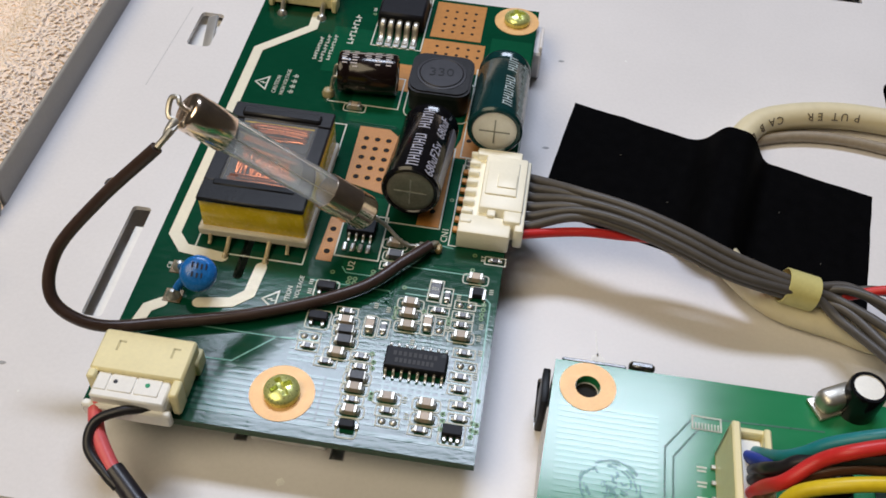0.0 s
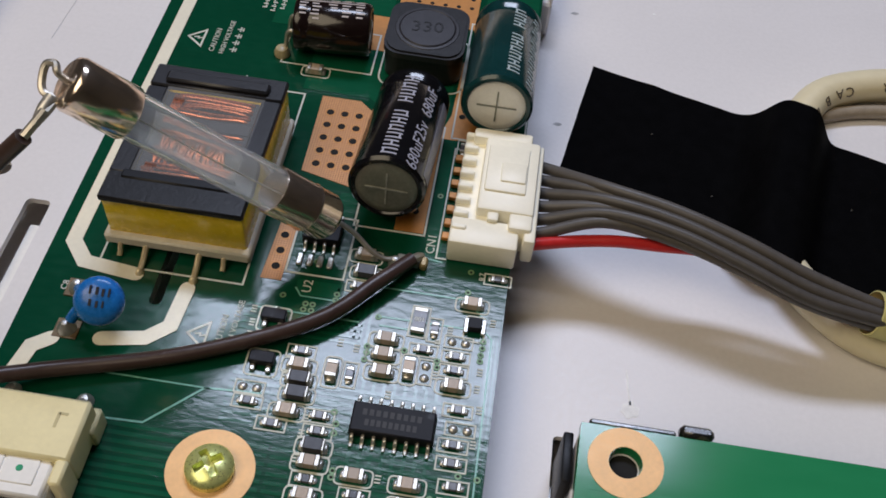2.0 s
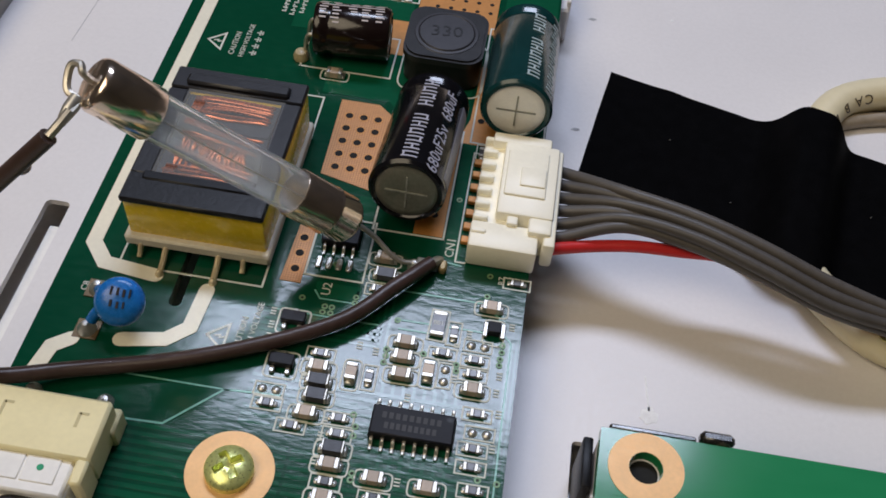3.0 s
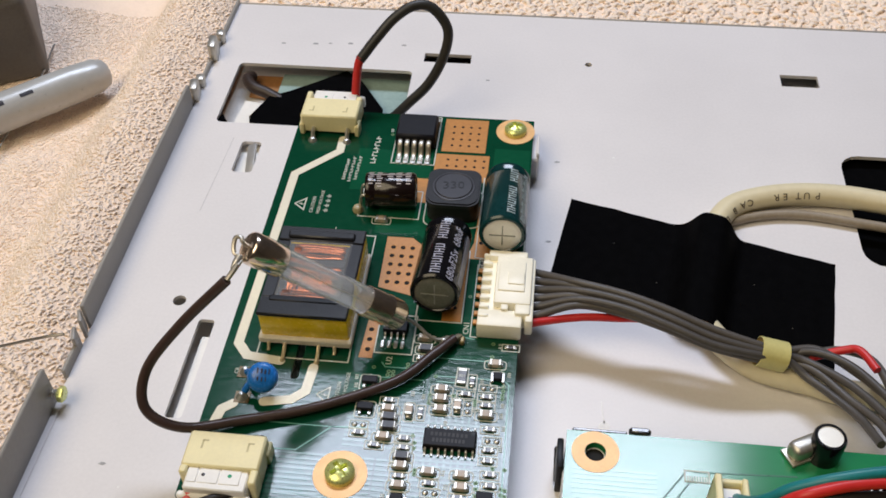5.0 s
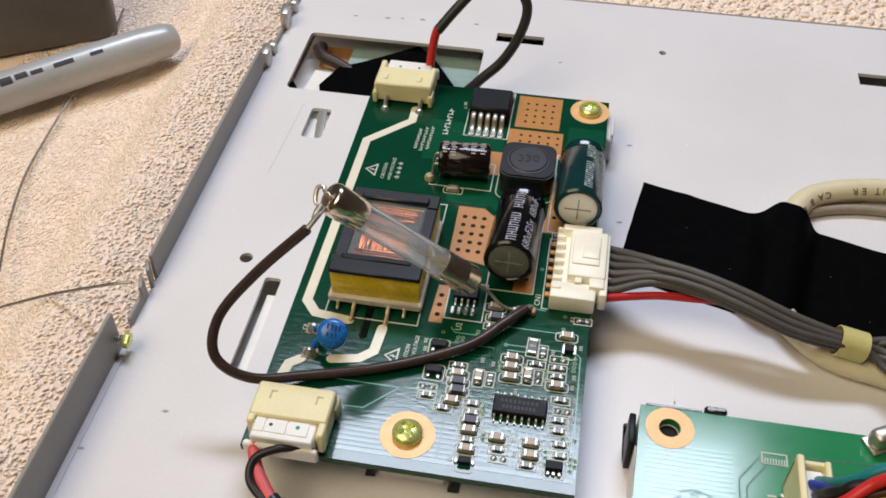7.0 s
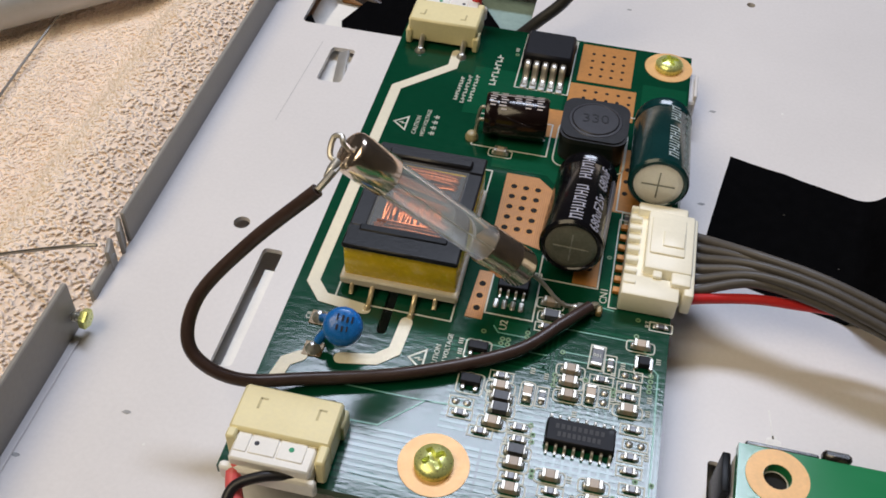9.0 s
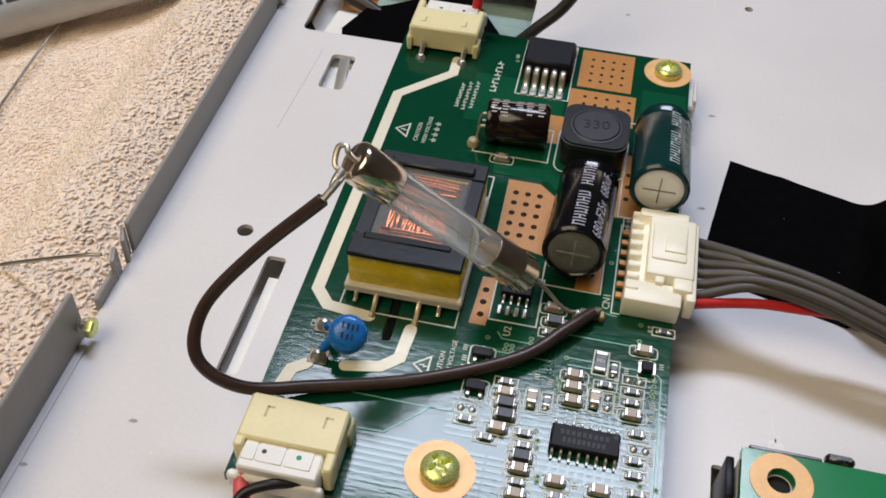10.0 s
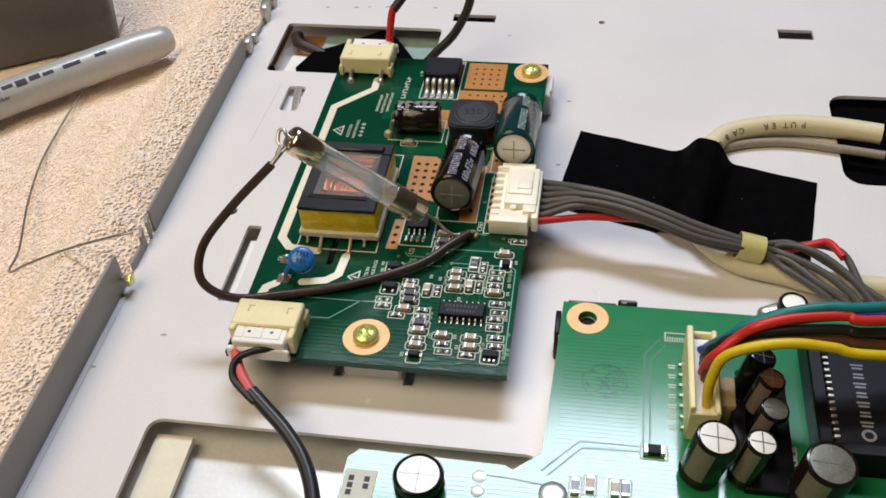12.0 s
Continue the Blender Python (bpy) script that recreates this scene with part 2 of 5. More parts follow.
def add_tube(bm, pts, r, seg=10, steps=8, flat=1.0):
    line = curve_points(pts, steps)
    up, rings = Vector((0.03, 0.02, 1)), []
    for i, c in enumerate(line):
        d = (line[min(i + 1, len(line) - 1)] - line[max(i - 1, 0)]).normalized()
        side = d.cross(up).normalized()
        up = side.cross(d).normalized()
        rings.append([bm.verts.new(c + r * (math.cos(2 * math.pi * k / seg) * side + flat * math.sin(2 * math.pi * k / seg) * up)) for k in range(seg)])
    for a, b in zip(rings, rings[1:]):
        for k in range(seg):
            bm.faces.new((a[k], a[(k + 1) % seg], b[(k + 1) % seg], b[k]))
    bm.faces.new(rings[0][::-1])
    bm.faces.new(rings[-1])


def tube(pts, r, seg=10, steps=8, flat=1.0):
    bm = bmesh.new()
    add_tube(bm, pts, r, seg, steps, flat)
    return bm


def add_prism(bm, outline, z0, z1, holes=()):
    """An upright slab with the given outline and holes through it."""
    layers = []
    loops = [outline, *holes]
    for z in (z0, z1):
        rows = [[bm.verts.new((x, y, z)) for x, y in loop] for loop in loops]
        edges = [bm.edges.new((r[i], r[(i + 1) % len(r)])) for r in rows for i in range(len(r))]
        if holes:
            bmesh.ops.triangle_fill(bm, edges=edges, use_beauty=True)
        else:
            bm.faces.new(rows[0])
        layers.append(rows)
    for a, b in zip(*layers):
        for i in range(len(a)):
            j = (i + 1) % len(a)
            bm.faces.new((a[i], a[j], b[j], b[i]))


def prism(outline, z0, z1, holes=()):
    bm = bmesh.new()
    add_prism(bm, outline, z0, z1, holes)
    return bm


def disc(x, y, r, n=24):
    return [(x + r * math.cos(2 * math.pi * i / n), y + r * math.sin(2 * math.pi * i / n)) for i in range(n)]


def rect(x0, y0, x1, y1, r=0.0, n=4):
    if not r:
        return [(x0, y0), (x1, y0), (x1, y1), (x0, y1)]
    out = []
    for cx, cy, a in ((x1 - r, y0 + r, -90), (x1 - r, y1 - r, 0), (x0 + r, y1 - r, 90), (x0 + r, y0 + r, 180)):
        out += [(cx + r * math.cos(radians(a + 90 * i / n)), cy + r * math.sin(radians(a + 90 * i / n))) for i in range(n + 1)]
    return out


def add_strip(bm, pts, w, z0, z1, round_ends=False):
    """A flat band of width w along a line in the plane."""
    p = [Vector((*v, 0)) for v in pts]
    left, right = [], []
    for i, c in enumerate(p):
        a = (c - p[i - 1]).normalized() if i else (p[1] - c).normalized()
        b = (p[i + 1] - c).normalized() if i + 1 < len(p) else a
        n = Vector((-(a + b).y, (a + b).x, 0)).normalized()
        k = w / 2 / max(0.4, n.dot(Vector((-a.y, a.x, 0))))
        left.append((c + n * k)[:2])
        right.append((c - n * k)[:2])
    if round_ends:
        d = (p[-1] - p[-2]).normalized()
        a0 = math.atan2(d.y, d.x)
        left += [(p[-1].x + w / 2 * math.cos(a0 + radians(a)), p[-1].y + w / 2 * math.sin(a0 + radians(a))) for a in (60, 30, 0, -30, -60)]
        d = (p[0] - p[1]).normalized()
        a0 = math.atan2(d.y, d.x)
        right = [(p[0].x + w / 2 * math.cos(a0 + radians(a)), p[0].y + w / 2 * math.sin(a0 + radians(a))) for a in (-60, -30, 0, 30, 60)] + right
    add_prism(bm, left + right[::-1], z0, z1)


def strip(pts, w, z0, z1, round_ends=False):
    bm = bmesh.new()
    add_strip(bm, pts, w, z0, z1, round_ends)
    return bm

ZB = 8.5  # top of the inverter board above the plate
ZM = 12.0  # top of the main board


def text_mesh(body, size, wrap=None, thick=0.03):
    """Built-in lettering as a mesh in mm, lying flat, or bent round a cylinder of radius wrap whose axis is x."""
    cu = bpy.data.curves.new("lettering", "FONT")
    cu.body, cu.size, cu.extrude = body, size, thick
    cu.align_x, cu.align_y, cu.resolution_u = "CENTER", "CENTER", 2
    ob = bpy.data.objects.new("lettering", cu)
    scene.collection.objects.link(ob)
    dg = bpy.context.evaluated_depsgraph_get()
    me = bpy.data.meshes.new_from_object(ob.evaluated_get(dg))
    bpy.data.objects.remove(ob)
    bm = bmesh.new()
    bm.from_mesh(me)
    if wrap:
        for v in bm.verts:
            a = v.co.y / wrap
            v.co = Vector((v.co.x, (wrap + v.co.z) * math.sin(a), (wrap + v.co.z) * math.cos(a)))
    return bm


def bars(rows, wrap=None, thick=0.03):
    """Writing that cannot be read: plain bars (x, y, length, height)."""
    bm = bmesh.new()
    for x, y, sx, sy in rows:
        n = max(1, int(sy / 0.4)) if wrap else 1
        for j in range(n):
            add_box(bm, x, y + sy * ((j + 0.5) / n - 0.5), -thick, sx, sy / n, 2 * thick)
    if wrap:
        for v in bm.verts:
            a = v.co.y / wrap
            v.co = Vector((v.co.x, (wrap + v.co.z) * math.sin(a), (wrap + v.co.z) * math.cos(a)))
    return bm


# ---- the plate and what lies under and round it ----
plate_holes = [
    rect(-52, 83.5, -2, 110.5, 1.5), rect(-42.6, 64, -37.3, 76, 1), disc(-42.8, 20.3, 1.5, 16), rect(-36.8, -10.5, -33.2, 15.4, 0.8),
    disc(47.4, 117.8, 1.0, 14), rect(0.5, 115.4, 14, 119.6), rect(100.3, 112.2, 110.5, 117.5), rect(110.8, 45.3, 175, 84, 5), rect(-40, -190, 41.5, -44.5, 3),
    rect(-4.4, -29.4, -2.4, -20), rect(11.0, -30.2, 13.2, -20), rect(41.8, -19, 43.6, -9.5, 0.6)]
plate = tagged(new("metal_plate"), "light grey painted steel back plate with punched openings", "plate", kind="structure")
part("sheet", prism(rect(-60, -240, 240, 141), -1.0, 0.0, plate_holes), PLATE, plate, smooth=False)
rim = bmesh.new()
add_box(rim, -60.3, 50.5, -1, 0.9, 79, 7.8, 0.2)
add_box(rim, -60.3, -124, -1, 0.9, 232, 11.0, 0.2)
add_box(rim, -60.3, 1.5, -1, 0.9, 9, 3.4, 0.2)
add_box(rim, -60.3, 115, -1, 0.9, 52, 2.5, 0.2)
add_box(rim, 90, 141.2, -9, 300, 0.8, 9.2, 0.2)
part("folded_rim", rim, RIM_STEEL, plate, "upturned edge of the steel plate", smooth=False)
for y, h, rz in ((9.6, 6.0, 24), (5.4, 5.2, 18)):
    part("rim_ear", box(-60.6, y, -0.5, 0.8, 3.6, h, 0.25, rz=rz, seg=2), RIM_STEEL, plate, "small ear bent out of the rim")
for y, sy, h in ((93.6, 5.0, 5.2), (99.0, 3.0, 3.6), (113.0, 6.0, 6.0), (120.5, 3.0, 4.0)):
    part("rim_clip", box(-60.2, y, -0.5, 2.4, sy, h, 0.7, rz=8, seg=2), TIN, plate, "worn steel clip on the rim")
part("fold_ridge", box(-58.7, -125, 0.01, 0.55, 228, 0.3, 0.1), PLATE, plate, "raised fold line beside the rim", smooth=False)
tab = bmesh.new()
add_box(tab, 4.3, -24.6, 0, 12.4, 9, ZB - 1.7, 0.5)
add_box(tab, 9.3, -31.2, ZB - 3.0, 3.0, 0.8, 2.2, 0.3)
add_box(tab, 9.3, -30.0, ZB - 3.2, 3.0, 3.0, 0.8, 0.2)
add_box(tab, 33.4, 72.5, 0, 3.4, 10, ZB - 1.7, 0.4)
add_box(tab, 34.8, 71.8, 0, 0.7, 7, ZB - 0.5, 0.2)
add_box(tab, -22, 0, 0, 6, 6, ZB - 1.7, 0.4)
part("mounting_tab", tab, PLATE, plate, smooth=False)
hook = box(0, 0, 0, 2.6, 9.6, 0.7, 0.25, seg=2)
# white sheets stand in for light falling on the panel below the cuts
part("liner", prism(rect(-43.5, 62, -36.5, 77), -3.4, -2.6), WHITE_PLUG, plate, "white sheet added for the lit bottom of the slit", smooth=False)
part("liner", prism(rect(-35.9, -13, -30, 12.6), -3.4, -2.6), WHITE_PLUG, plate, "white sheet added for the lit side of the slot", smooth=False)
part("hook", hook, mat("bent_steel_tongue", (0.60, 0.60, 0.60), 0.38, 0.6, 0.06, 6), plate, "bright steel tongue bent out of the slit", place(-38.6, 69.6, -0.6, 10, -24, 3))
marks = bmesh.new()
SMUDGE = mat("grey_smudge", (0.36, 0.36, 0.37), 0.6, 0, 0.3, 0.8)
for x, y in ((39.8, 74.9), (38.6, 46.3), (-45.4, -22.2), (-57.9, -32.9)):
    part("smudge", prism([(x + (0.7 + 0.3 * math.sin(3 * i)) * math.cos(i * 0.7), y + 0.35 * math.sin(i * 0.7)) for i in range(9)], 0.02, 0.05), SMUDGE, plate, smooth=False)
for x, y, r in ((51.5, -4.1, 1.6), (54.1, 77.9, 0.4), (4.6, -35.3, 0.9), (-40.6, -26.9, 0.3)):
    add_prism(marks, [(x + r * (0.75 + 0.12 * math.sin(2.3 * i)) * math.cos(i * math.pi / 8), y + r * (0.75 + 0.12 * math.cos(1.7 * i)) * math.sin(i * math.pi / 8)) for i in range(16)], 0.02, 0.05)
add_strip(marks, [(50.9, 1.9), (51.2, -0.9), (51.5, -3.4)], 0.25, 0.02, 0.05)
part("smudge", strip([(-45.2, 77.2), (-45.8, 63.2), (-46.4, 49.0)], 0.12, 0.02, 0.05), mat("faint_scratch", (0.55, 0.54, 0.55), 0.5), plate, smooth=False)
SCUFF = mat("scuffed_paint", (0.93, 0.93, 0.93), 0.7, 0, 0.2, 1.5)
part("scuff", marks, SCUFF, plate, "small pale scuffs in the paint", smooth=False)

for x, y, r in ((-41.7, 121.1, 0.7), (-32.2, 121.6, 0.9), (-27.9, 122.1, 0.6), (-22.0, 122.5, 0.9), (-6.2, 122.9, 0.8), (19.5, 108.0, 0.6)):
    part("smudge", prism([(x + r * (0.9 + 0.3 * math.sin(2.6 * i)) * math.cos(i * 0.7), y + 0.5 * r * math.sin(i * 0.7)) for i in range(9)], 0.02, 0.05), SMUDGE, plate, smooth=False)
panel = tagged(new("display_panel"), "bright metal back of the display under the plate", "panel", kind="structure")
part("backing", prism(rect(-54, -230, 230, 132), -9.0, -7.0), PANEL, panel, smooth=False)
# added black sheets stand in for the dark depth of these openings
part("dark_lining", prism(rect(-1, 113.6, 16, 121), -3.4, -2.8), CLOTH, panel, "black sheet added to darken the slit", smooth=False)
part("dark_lining", prism(rect(109, 43.5, 177, 86), -3.4, -2.8), CLOTH, panel, "black sheet added to darken the side opening", smooth=False)
part("edge_strip", prism(rect(-39.0, -180, -31, -46), -5.0, -3.6), CREAM, panel, "cream strip along the opening", smooth=False)
cover = thing("black_insulation", 0, 0, -6.9, "black insulating film folded under the opening in the plate", "insulating film")
bm = bmesh.new()
add_prism(bm, [(-42.6, 82.6), (-44.6, 89.3), (-41.1, 98.7), (-35.7, 101.7), (-28.4, 107.0), (-21.3, 112.5), (-16.2, 107.8), (-8.4, 95.6), (-7.4, 82.6)], 4.2, 4.5)
add_prism(bm, [(-53.5, 82.6), (-51.6, 88.8), (-47.8, 82.6)], 5.2, 5.5)
part("film", bm, CLOTH, cover, smooth=False)
flap = thing("teal_label", 0, 0, -6.9, "pale teal film lying under the opening in the plate", "film")
part("sheet", prism([(-40.5, 97), (-1, 95), (-1, 113.5), (-40.5, 113.5)], 1.0, 1.3), mat("pale_teal_film", (0.30, 0.42, 0.40), 0.35, 0, 0.15, 6), flap, smooth=False)
rag = thing("brown_lead", 0, 0, -4, "brown lead tucked into the opening of the plate", "wire")
part("insulation", tube([(-49, 109.5, 0), (-49.2, 106, 1.5), (-46.5, 102.4, 1.6), (-42.3, 100.8, 1), (-38, 99, 0)], 1.7), mat("dark_brown_lead", (0.035, 0.022, 0.018), 0.45), rag)

part("copper_strip", prism([(-48.6, 103), (-40.6, 102), (-40.6, 113), (-48.6, 113)], -6.6, -6.2), mat("worn_copper_tape", (0.40, 0.19, 0.07), 0.4, 0.3, 0.25, 3), panel, "worn copper tape under the opening", smooth=False)
part("white_tab", prism([(-49.4, 82.6), (-48, 98.2), (-42.3, 97.2), (-43.5, 90.0), (-41.5, 82.6)], -4.4, -4.0), WHITE_PLUG, panel, "white plastic tab in the opening", smooth=False)
# terry towel: a fine uneven sheet
def cloth_height(x, y):
    u1 = max(0.0, min(1.0, (x + 104) / 24))
    z = -24.0 + 20.0 * u1 * u1 * (3 - 2 * u1) - 7.0 * max(0.0, (x + 84) / 18) ** 2 + 3.0 * noise.noise((x / 45, y / 60, 0)) * (1 - 0.7 * u1)
    return z + 0.5 * math.sin((x * 0.75 + y * 0.35) / 13.0 + 3 * noise.noise((x / 40, y / 40, 3))) + 0.9 * noise.noise((x / 9, y / 9, 11))


NX, NY = 230, 300
X0, X1, Y0, Y1 = -300.0, -61.5, -120.0, 330.0
bm = bmesh.new()
grid = []
for j in range(NY + 1):
    row = []
    for i in range(NX + 1):
        x, y = X0 + (X1 - X0) * i / NX, Y0 + (Y1 - Y0) * j / NY
        row.append(bm.verts.new((x, y, cloth_height(x, y) + 0.25 * noise.noise((x / 1.7, y / 1.7, 9)))))
    grid.append(row)
for a, b in zip(grid, grid[1:]):
    for i in range(NX):
        bm.faces.new((a[i], a[i + 1], b[i + 1], b[i]))
towel = tagged(new("towel"), "peach terry towel spread under the metal plate", "towel")
part("terry_surface", bm, TOWEL, towel)


def terry_loops(spots, seed, height, size):
    """Small arched yarn loops standing on the cloth, all in one mesh."""
    rng, verts, faces = random.Random(seed), [], []
    for x, y in spots:
        x, y = x + rng.uniform(-0.5, 0.5) * size, y + rng.uniform(-0.5, 0.5) * size
        z, a = height(x, y) - 0.2 * size, rng.gauss(0.9, 0.75)
        ca, sa = math.cos(a), math.sin(a)
        half, tall, r = size * rng.uniform(0.35, 0.65), size * rng.uniform(0.1, 0.42), size * rng.uniform(0.34, 0.46)
        lean = rng.uniform(-0.5, 0.5) * size
        n0 = len(verts)
        for k in range(5):
            f = math.pi * k / 4
            along, up = -math.cos(f) * half, math.sin(f) * tall
            off = lean * math.sin(f)
            for q in (0.5, 2.6, 4.7):
                across, rise = r * math.cos(q), r * math.sin(q)
                d = along + rise * -math.cos(f)
                verts.append(((x + ca * d - sa * (across + off)) * MM, (y + sa * d + ca * (across + off)) * MM, (z + up + rise * math.sin(f)) * MM))
        for k in range(4):
            for q in range(3):
                i0, i1 = n0 + 3 * k + q, n0 + 3 * k + (q + 1) % 3
                faces.append((i0, i1, i1 + 3, i0 + 3))
    me = bpy.data.meshes.new("terry_loops")
    me.from_pydata(verts, [], faces)
    me.materials.append(TERRY)
    me.polygons.foreach_set("use_smooth", [True] * len(me.polygons))
    return tagged(part("terry_pile", me, None, towel, "raised looped pile of the towel"), kind="stuff")


terry_loops([(-150 + 0.85 * i, -60 + 0.9 * j) for i in range(104) for j in range(256)], 11, cloth_height, 0.95)
bm = bmesh.new()
NX2, NY2 = 300, 60
grid = []
for j in range(NY2 + 1):
    row = []
    for i in range(NX2 + 1):
        x, y = -61.5 + 420 * i / NX2, 143 + 190 * j / NY2
        z = -8.0 + 2.5 * noise.noise((x / 45, y / 60, 0)) + 0.8 * noise.noise((x / 3, y / 3, 7))
        row.append(bm.verts.new((x, y, z)))
    grid.append(row)
for a, b in zip(grid, grid[1:]):
    for i in range(NX2):
        bm.faces.new((a[i], a[i + 1], b[i + 1], b[i]))
part("terry_surface", bm, TOWEL, towel)
terry_loops([(-58 + 1.9 * i, 144 + 1.9 * j) for i in range(130) for j in range(26)], 12, lambda x, y: -8.0 + 2.5 * noise.noise((x / 45, y / 60, 0)) + 0.8 * noise.noise((x / 3, y / 3, 7)), 2.2)
table = tagged(part("table", prism(rect(-800, -600, 800, 800), -90, -46), mat("table_wood", (0.30, 0.19, 0.11), 0.5, 0, 0.2, 60, 0.05, 8)), "plain wooden table under the towel", "table", kind="structure")
part("lower_fold", prism(rect(-420, -420, 420, 420), -45.9, -34), TOWEL, towel, smooth=False)
# unseen room shell, added for bounced light and reflections
room = tagged(new("room"), "unseen plain painted walls and ceiling added round the table", "room", kind="structure")
for nm, o in (("wall", (0, 2600, -800, 5200, 100, 2600)), ("wall", (0, -2600, -800, 5200, 100, 2600)), ("wall", (-2600, 0, -800, 100, 5100, 2600)), ("wall", (2600, 0, -800, 100, 5100, 2600)), ("ceiling", (0, 0, 1800, 5300, 5300, 100)), ("floor", (0, 0, -900, 5300, 5300, 100))):
    part(nm, box(*o), WALLS, room, smooth=False)

# the marker, the dark case and the loose wires on the towel
pen_a, pen_b = Vector((-142.0, 86.8, -16.5)), Vector((-101.2, 125.2, -16.5))
pen_d = (pen_b - pen_a).normalized()
pen_a = pen_a - pen_d * 70
pl = (pen_b - pen_a).length
pen = thing("marker_pen", 0, 0, 0, "silver-grey permanent marker with dark print lying on the towel", "marker pen")
part("barrel", lathe(pen_a, pen_d, [(0, 0), (0, 5.4), (2, 5.8), (pl - 45, 5.9), (pl - 12, 5.8), (pl - 4, 5.3), (pl - 1, 4.2), (pl, 2.6), (pl + 0.2, 0)], 28), MARKER, pen)
spin = Matrix.Translation((pen_a + pen_d * (pl - 62)) * MM) @ Vector((1, 0, 0)).rotation_difference(pen_d).to_matrix().to_4x4()
spin = spin @ Matrix.Rotation(radians(38), 4, "X")
part("print", bars([(4.5 * i - 18, 0.9 + 0.25 * (i % 2), 3.6, 2.4 - 0.5 * (i % 3)) for i in range(9)] + [(26, 0.9, 6, 1.5), (36, 0.9, 4, 1.2)], 5.92), INK, pen, "dark lettering bars", spin)
part("small_print", text_mesh("Permanent Marker", 2.1, 5.92), INK, pen, "dark printed words", spin @ Matrix.Translation((-4 * MM, 0, 0)) @ Matrix.Rotation(radians(23), 4, "X"))

case = thing("dark_case", -123, 129.5, -24, "dark grey plastic case standing on the towel", "case", rz=28)
part("body", box(-58, 40, 0, 115, 78, 30, 3.0, seg=3), mat("dark_grey_case", (0.13, 0.118, 0.108), 0.5, 0, 0.2, 20, 0.05, 30), case)
part("lid", box(-58, 40, 30, 112, 75, 5, 1.5, seg=2), mat("grey_case_lid", (0.15, 0.137, 0.128), 0.45, 0, 0.2, 20), case)
thread = thing("thin_wire", 0, 0, 0, "thin bare wire lying across the towel to the rim", "wire")
part("strand", tube([(-127.9, 144.1, -21), (-125.3, 127.3, -21), (-124.5, 108.2, -21), (-124.8, 93.3, -22), (-123.5, 74.4, -22), (-120.8, 57.4, -21), (-115.2, 38.0, -20), (-107.3, 18.2, -18), (-103.5, 6.9, -15), (-94.9, 4.7, -9), (-81.7, 4.1, -2), (-67.1, 4.0, 4), (-61.9, 4.3, 5.4)], 0.33, 8), mat("dull_wire", (0.30, 0.29, 0.27), 0.35, 0.9, 0.2, 3), thread)
rs = thing("rim_screw", -60, -9.4, 3.6, "yellow zinc screw tip poking through the rim", "screw")
part("shank", lathe((-0.4, 0, 0), (1, 0.05, -0.06), [(0, 0), (0, 0.9), (0.4, 0.95), (0.55, 0.75), (0.9, 0.95), (1.05, 0.75), (1.4, 0.95), (1.6, 0.8), (2.0, 0.6), (2.1, 0)], 14), TIN, rs, "pale threaded tip")
part("nut", lathe((1.6, 0.1, -0.2), (1, 0.05, -0.1), [(0, 0), (0, 1.5), (0.3, 1.7), (1.1, 1.7), (1.4, 1.4), (1.4, 0)], 6), BRASS, rs)

# ---- the inverter board ----
board = thing("circuit_board", 0, 0, ZB, "green inverter circuit board screwed to the metal plate", "circuit board")
pad_holes = [(x, y) for x in (13.6, 15.7, 17.8, 19.9) for y in (69, 71.4, 73.8, 76.2)] + [(x, y) for x in (13.2, 15.4, 17.6, 19.8, 22) for y in (61.3, 63.6)] + [(4.3 + 2.15 * i + 0.02 * j, 33 - 2.6 * j) for i in range(3) for j in range(5)] + [(3.2, 4 + 2.6 * j) for j in range(3)] + [(23.6, 36 + 3.2 * j) for j in range(3)] + [(26.8, 33.5), (19.6, 16.6)]
part("substrate", prism(rect(-26, -32.1, 33.4, 80.2), -1.6, 0, [disc(2.9, -25, 1.7, 20), disc(28.9, 75.6, 1.7, 20), rect(-11, -4.6, -9.4, 6, 0.7)]), MASK, board, smooth=False)
T0, T1 = 0.0, 0.05
def board_piece(name, bm, material, label=""):
    return part(name, bm, material, board, label, smooth=False)


for o in ([(-0.8, 37.2), (9.5, 37.2), (13.5, 33), (21.5, 33), (21.5, 46), (11, 46), (10.5, 50), (-0.8, 50)], rect(-9, 51, 9.5, 66), [(24.3, 57), (33, 57), (33, 68.6), (24.3, 68.6)],
          [(13, 4.2), (28.5, 4.2), (31.3, 1.4), (31.3, -0.2), (30.6, -0.2), (30.6, 1.1), (28.2, 3.6), (13, 3.6)], rect(21.8, 8.2, 24, 31), [(-25, -30), (33, -30), (33, -29.2), (-25, -29.2)],
          [(6.5, 1.6), (7.4, 0.3), (12.4, 0.3), (12.4, 2.6), (6.5, 2.6)], rect(9, 13.5, 11.5, 18)):
    board_piece("track", prism(o, T0, T1), TRACE_GREEN, "lighter green copper under the mask")
for x in (33.0, 32.5, 32.0):
    board_piece("track", strip([(x, -29), (x, -1.5 + (32 - x))], 0.25, T0, T1), TRACE_GREEN)
for i in range(8):
    board_piece("track", strip([(-24, -28.6 + 1.05 * i), (8.6, -28.6 + 1.05 * i)], 0.55, T0, T1), TRACE_GREEN)
    board_piece("track", strip([(9.0, -28.6 + 1.05 * i), (12.2, -28.6 + 1.05 * i)], 0.5, T0, T1), TRACE_GREEN)
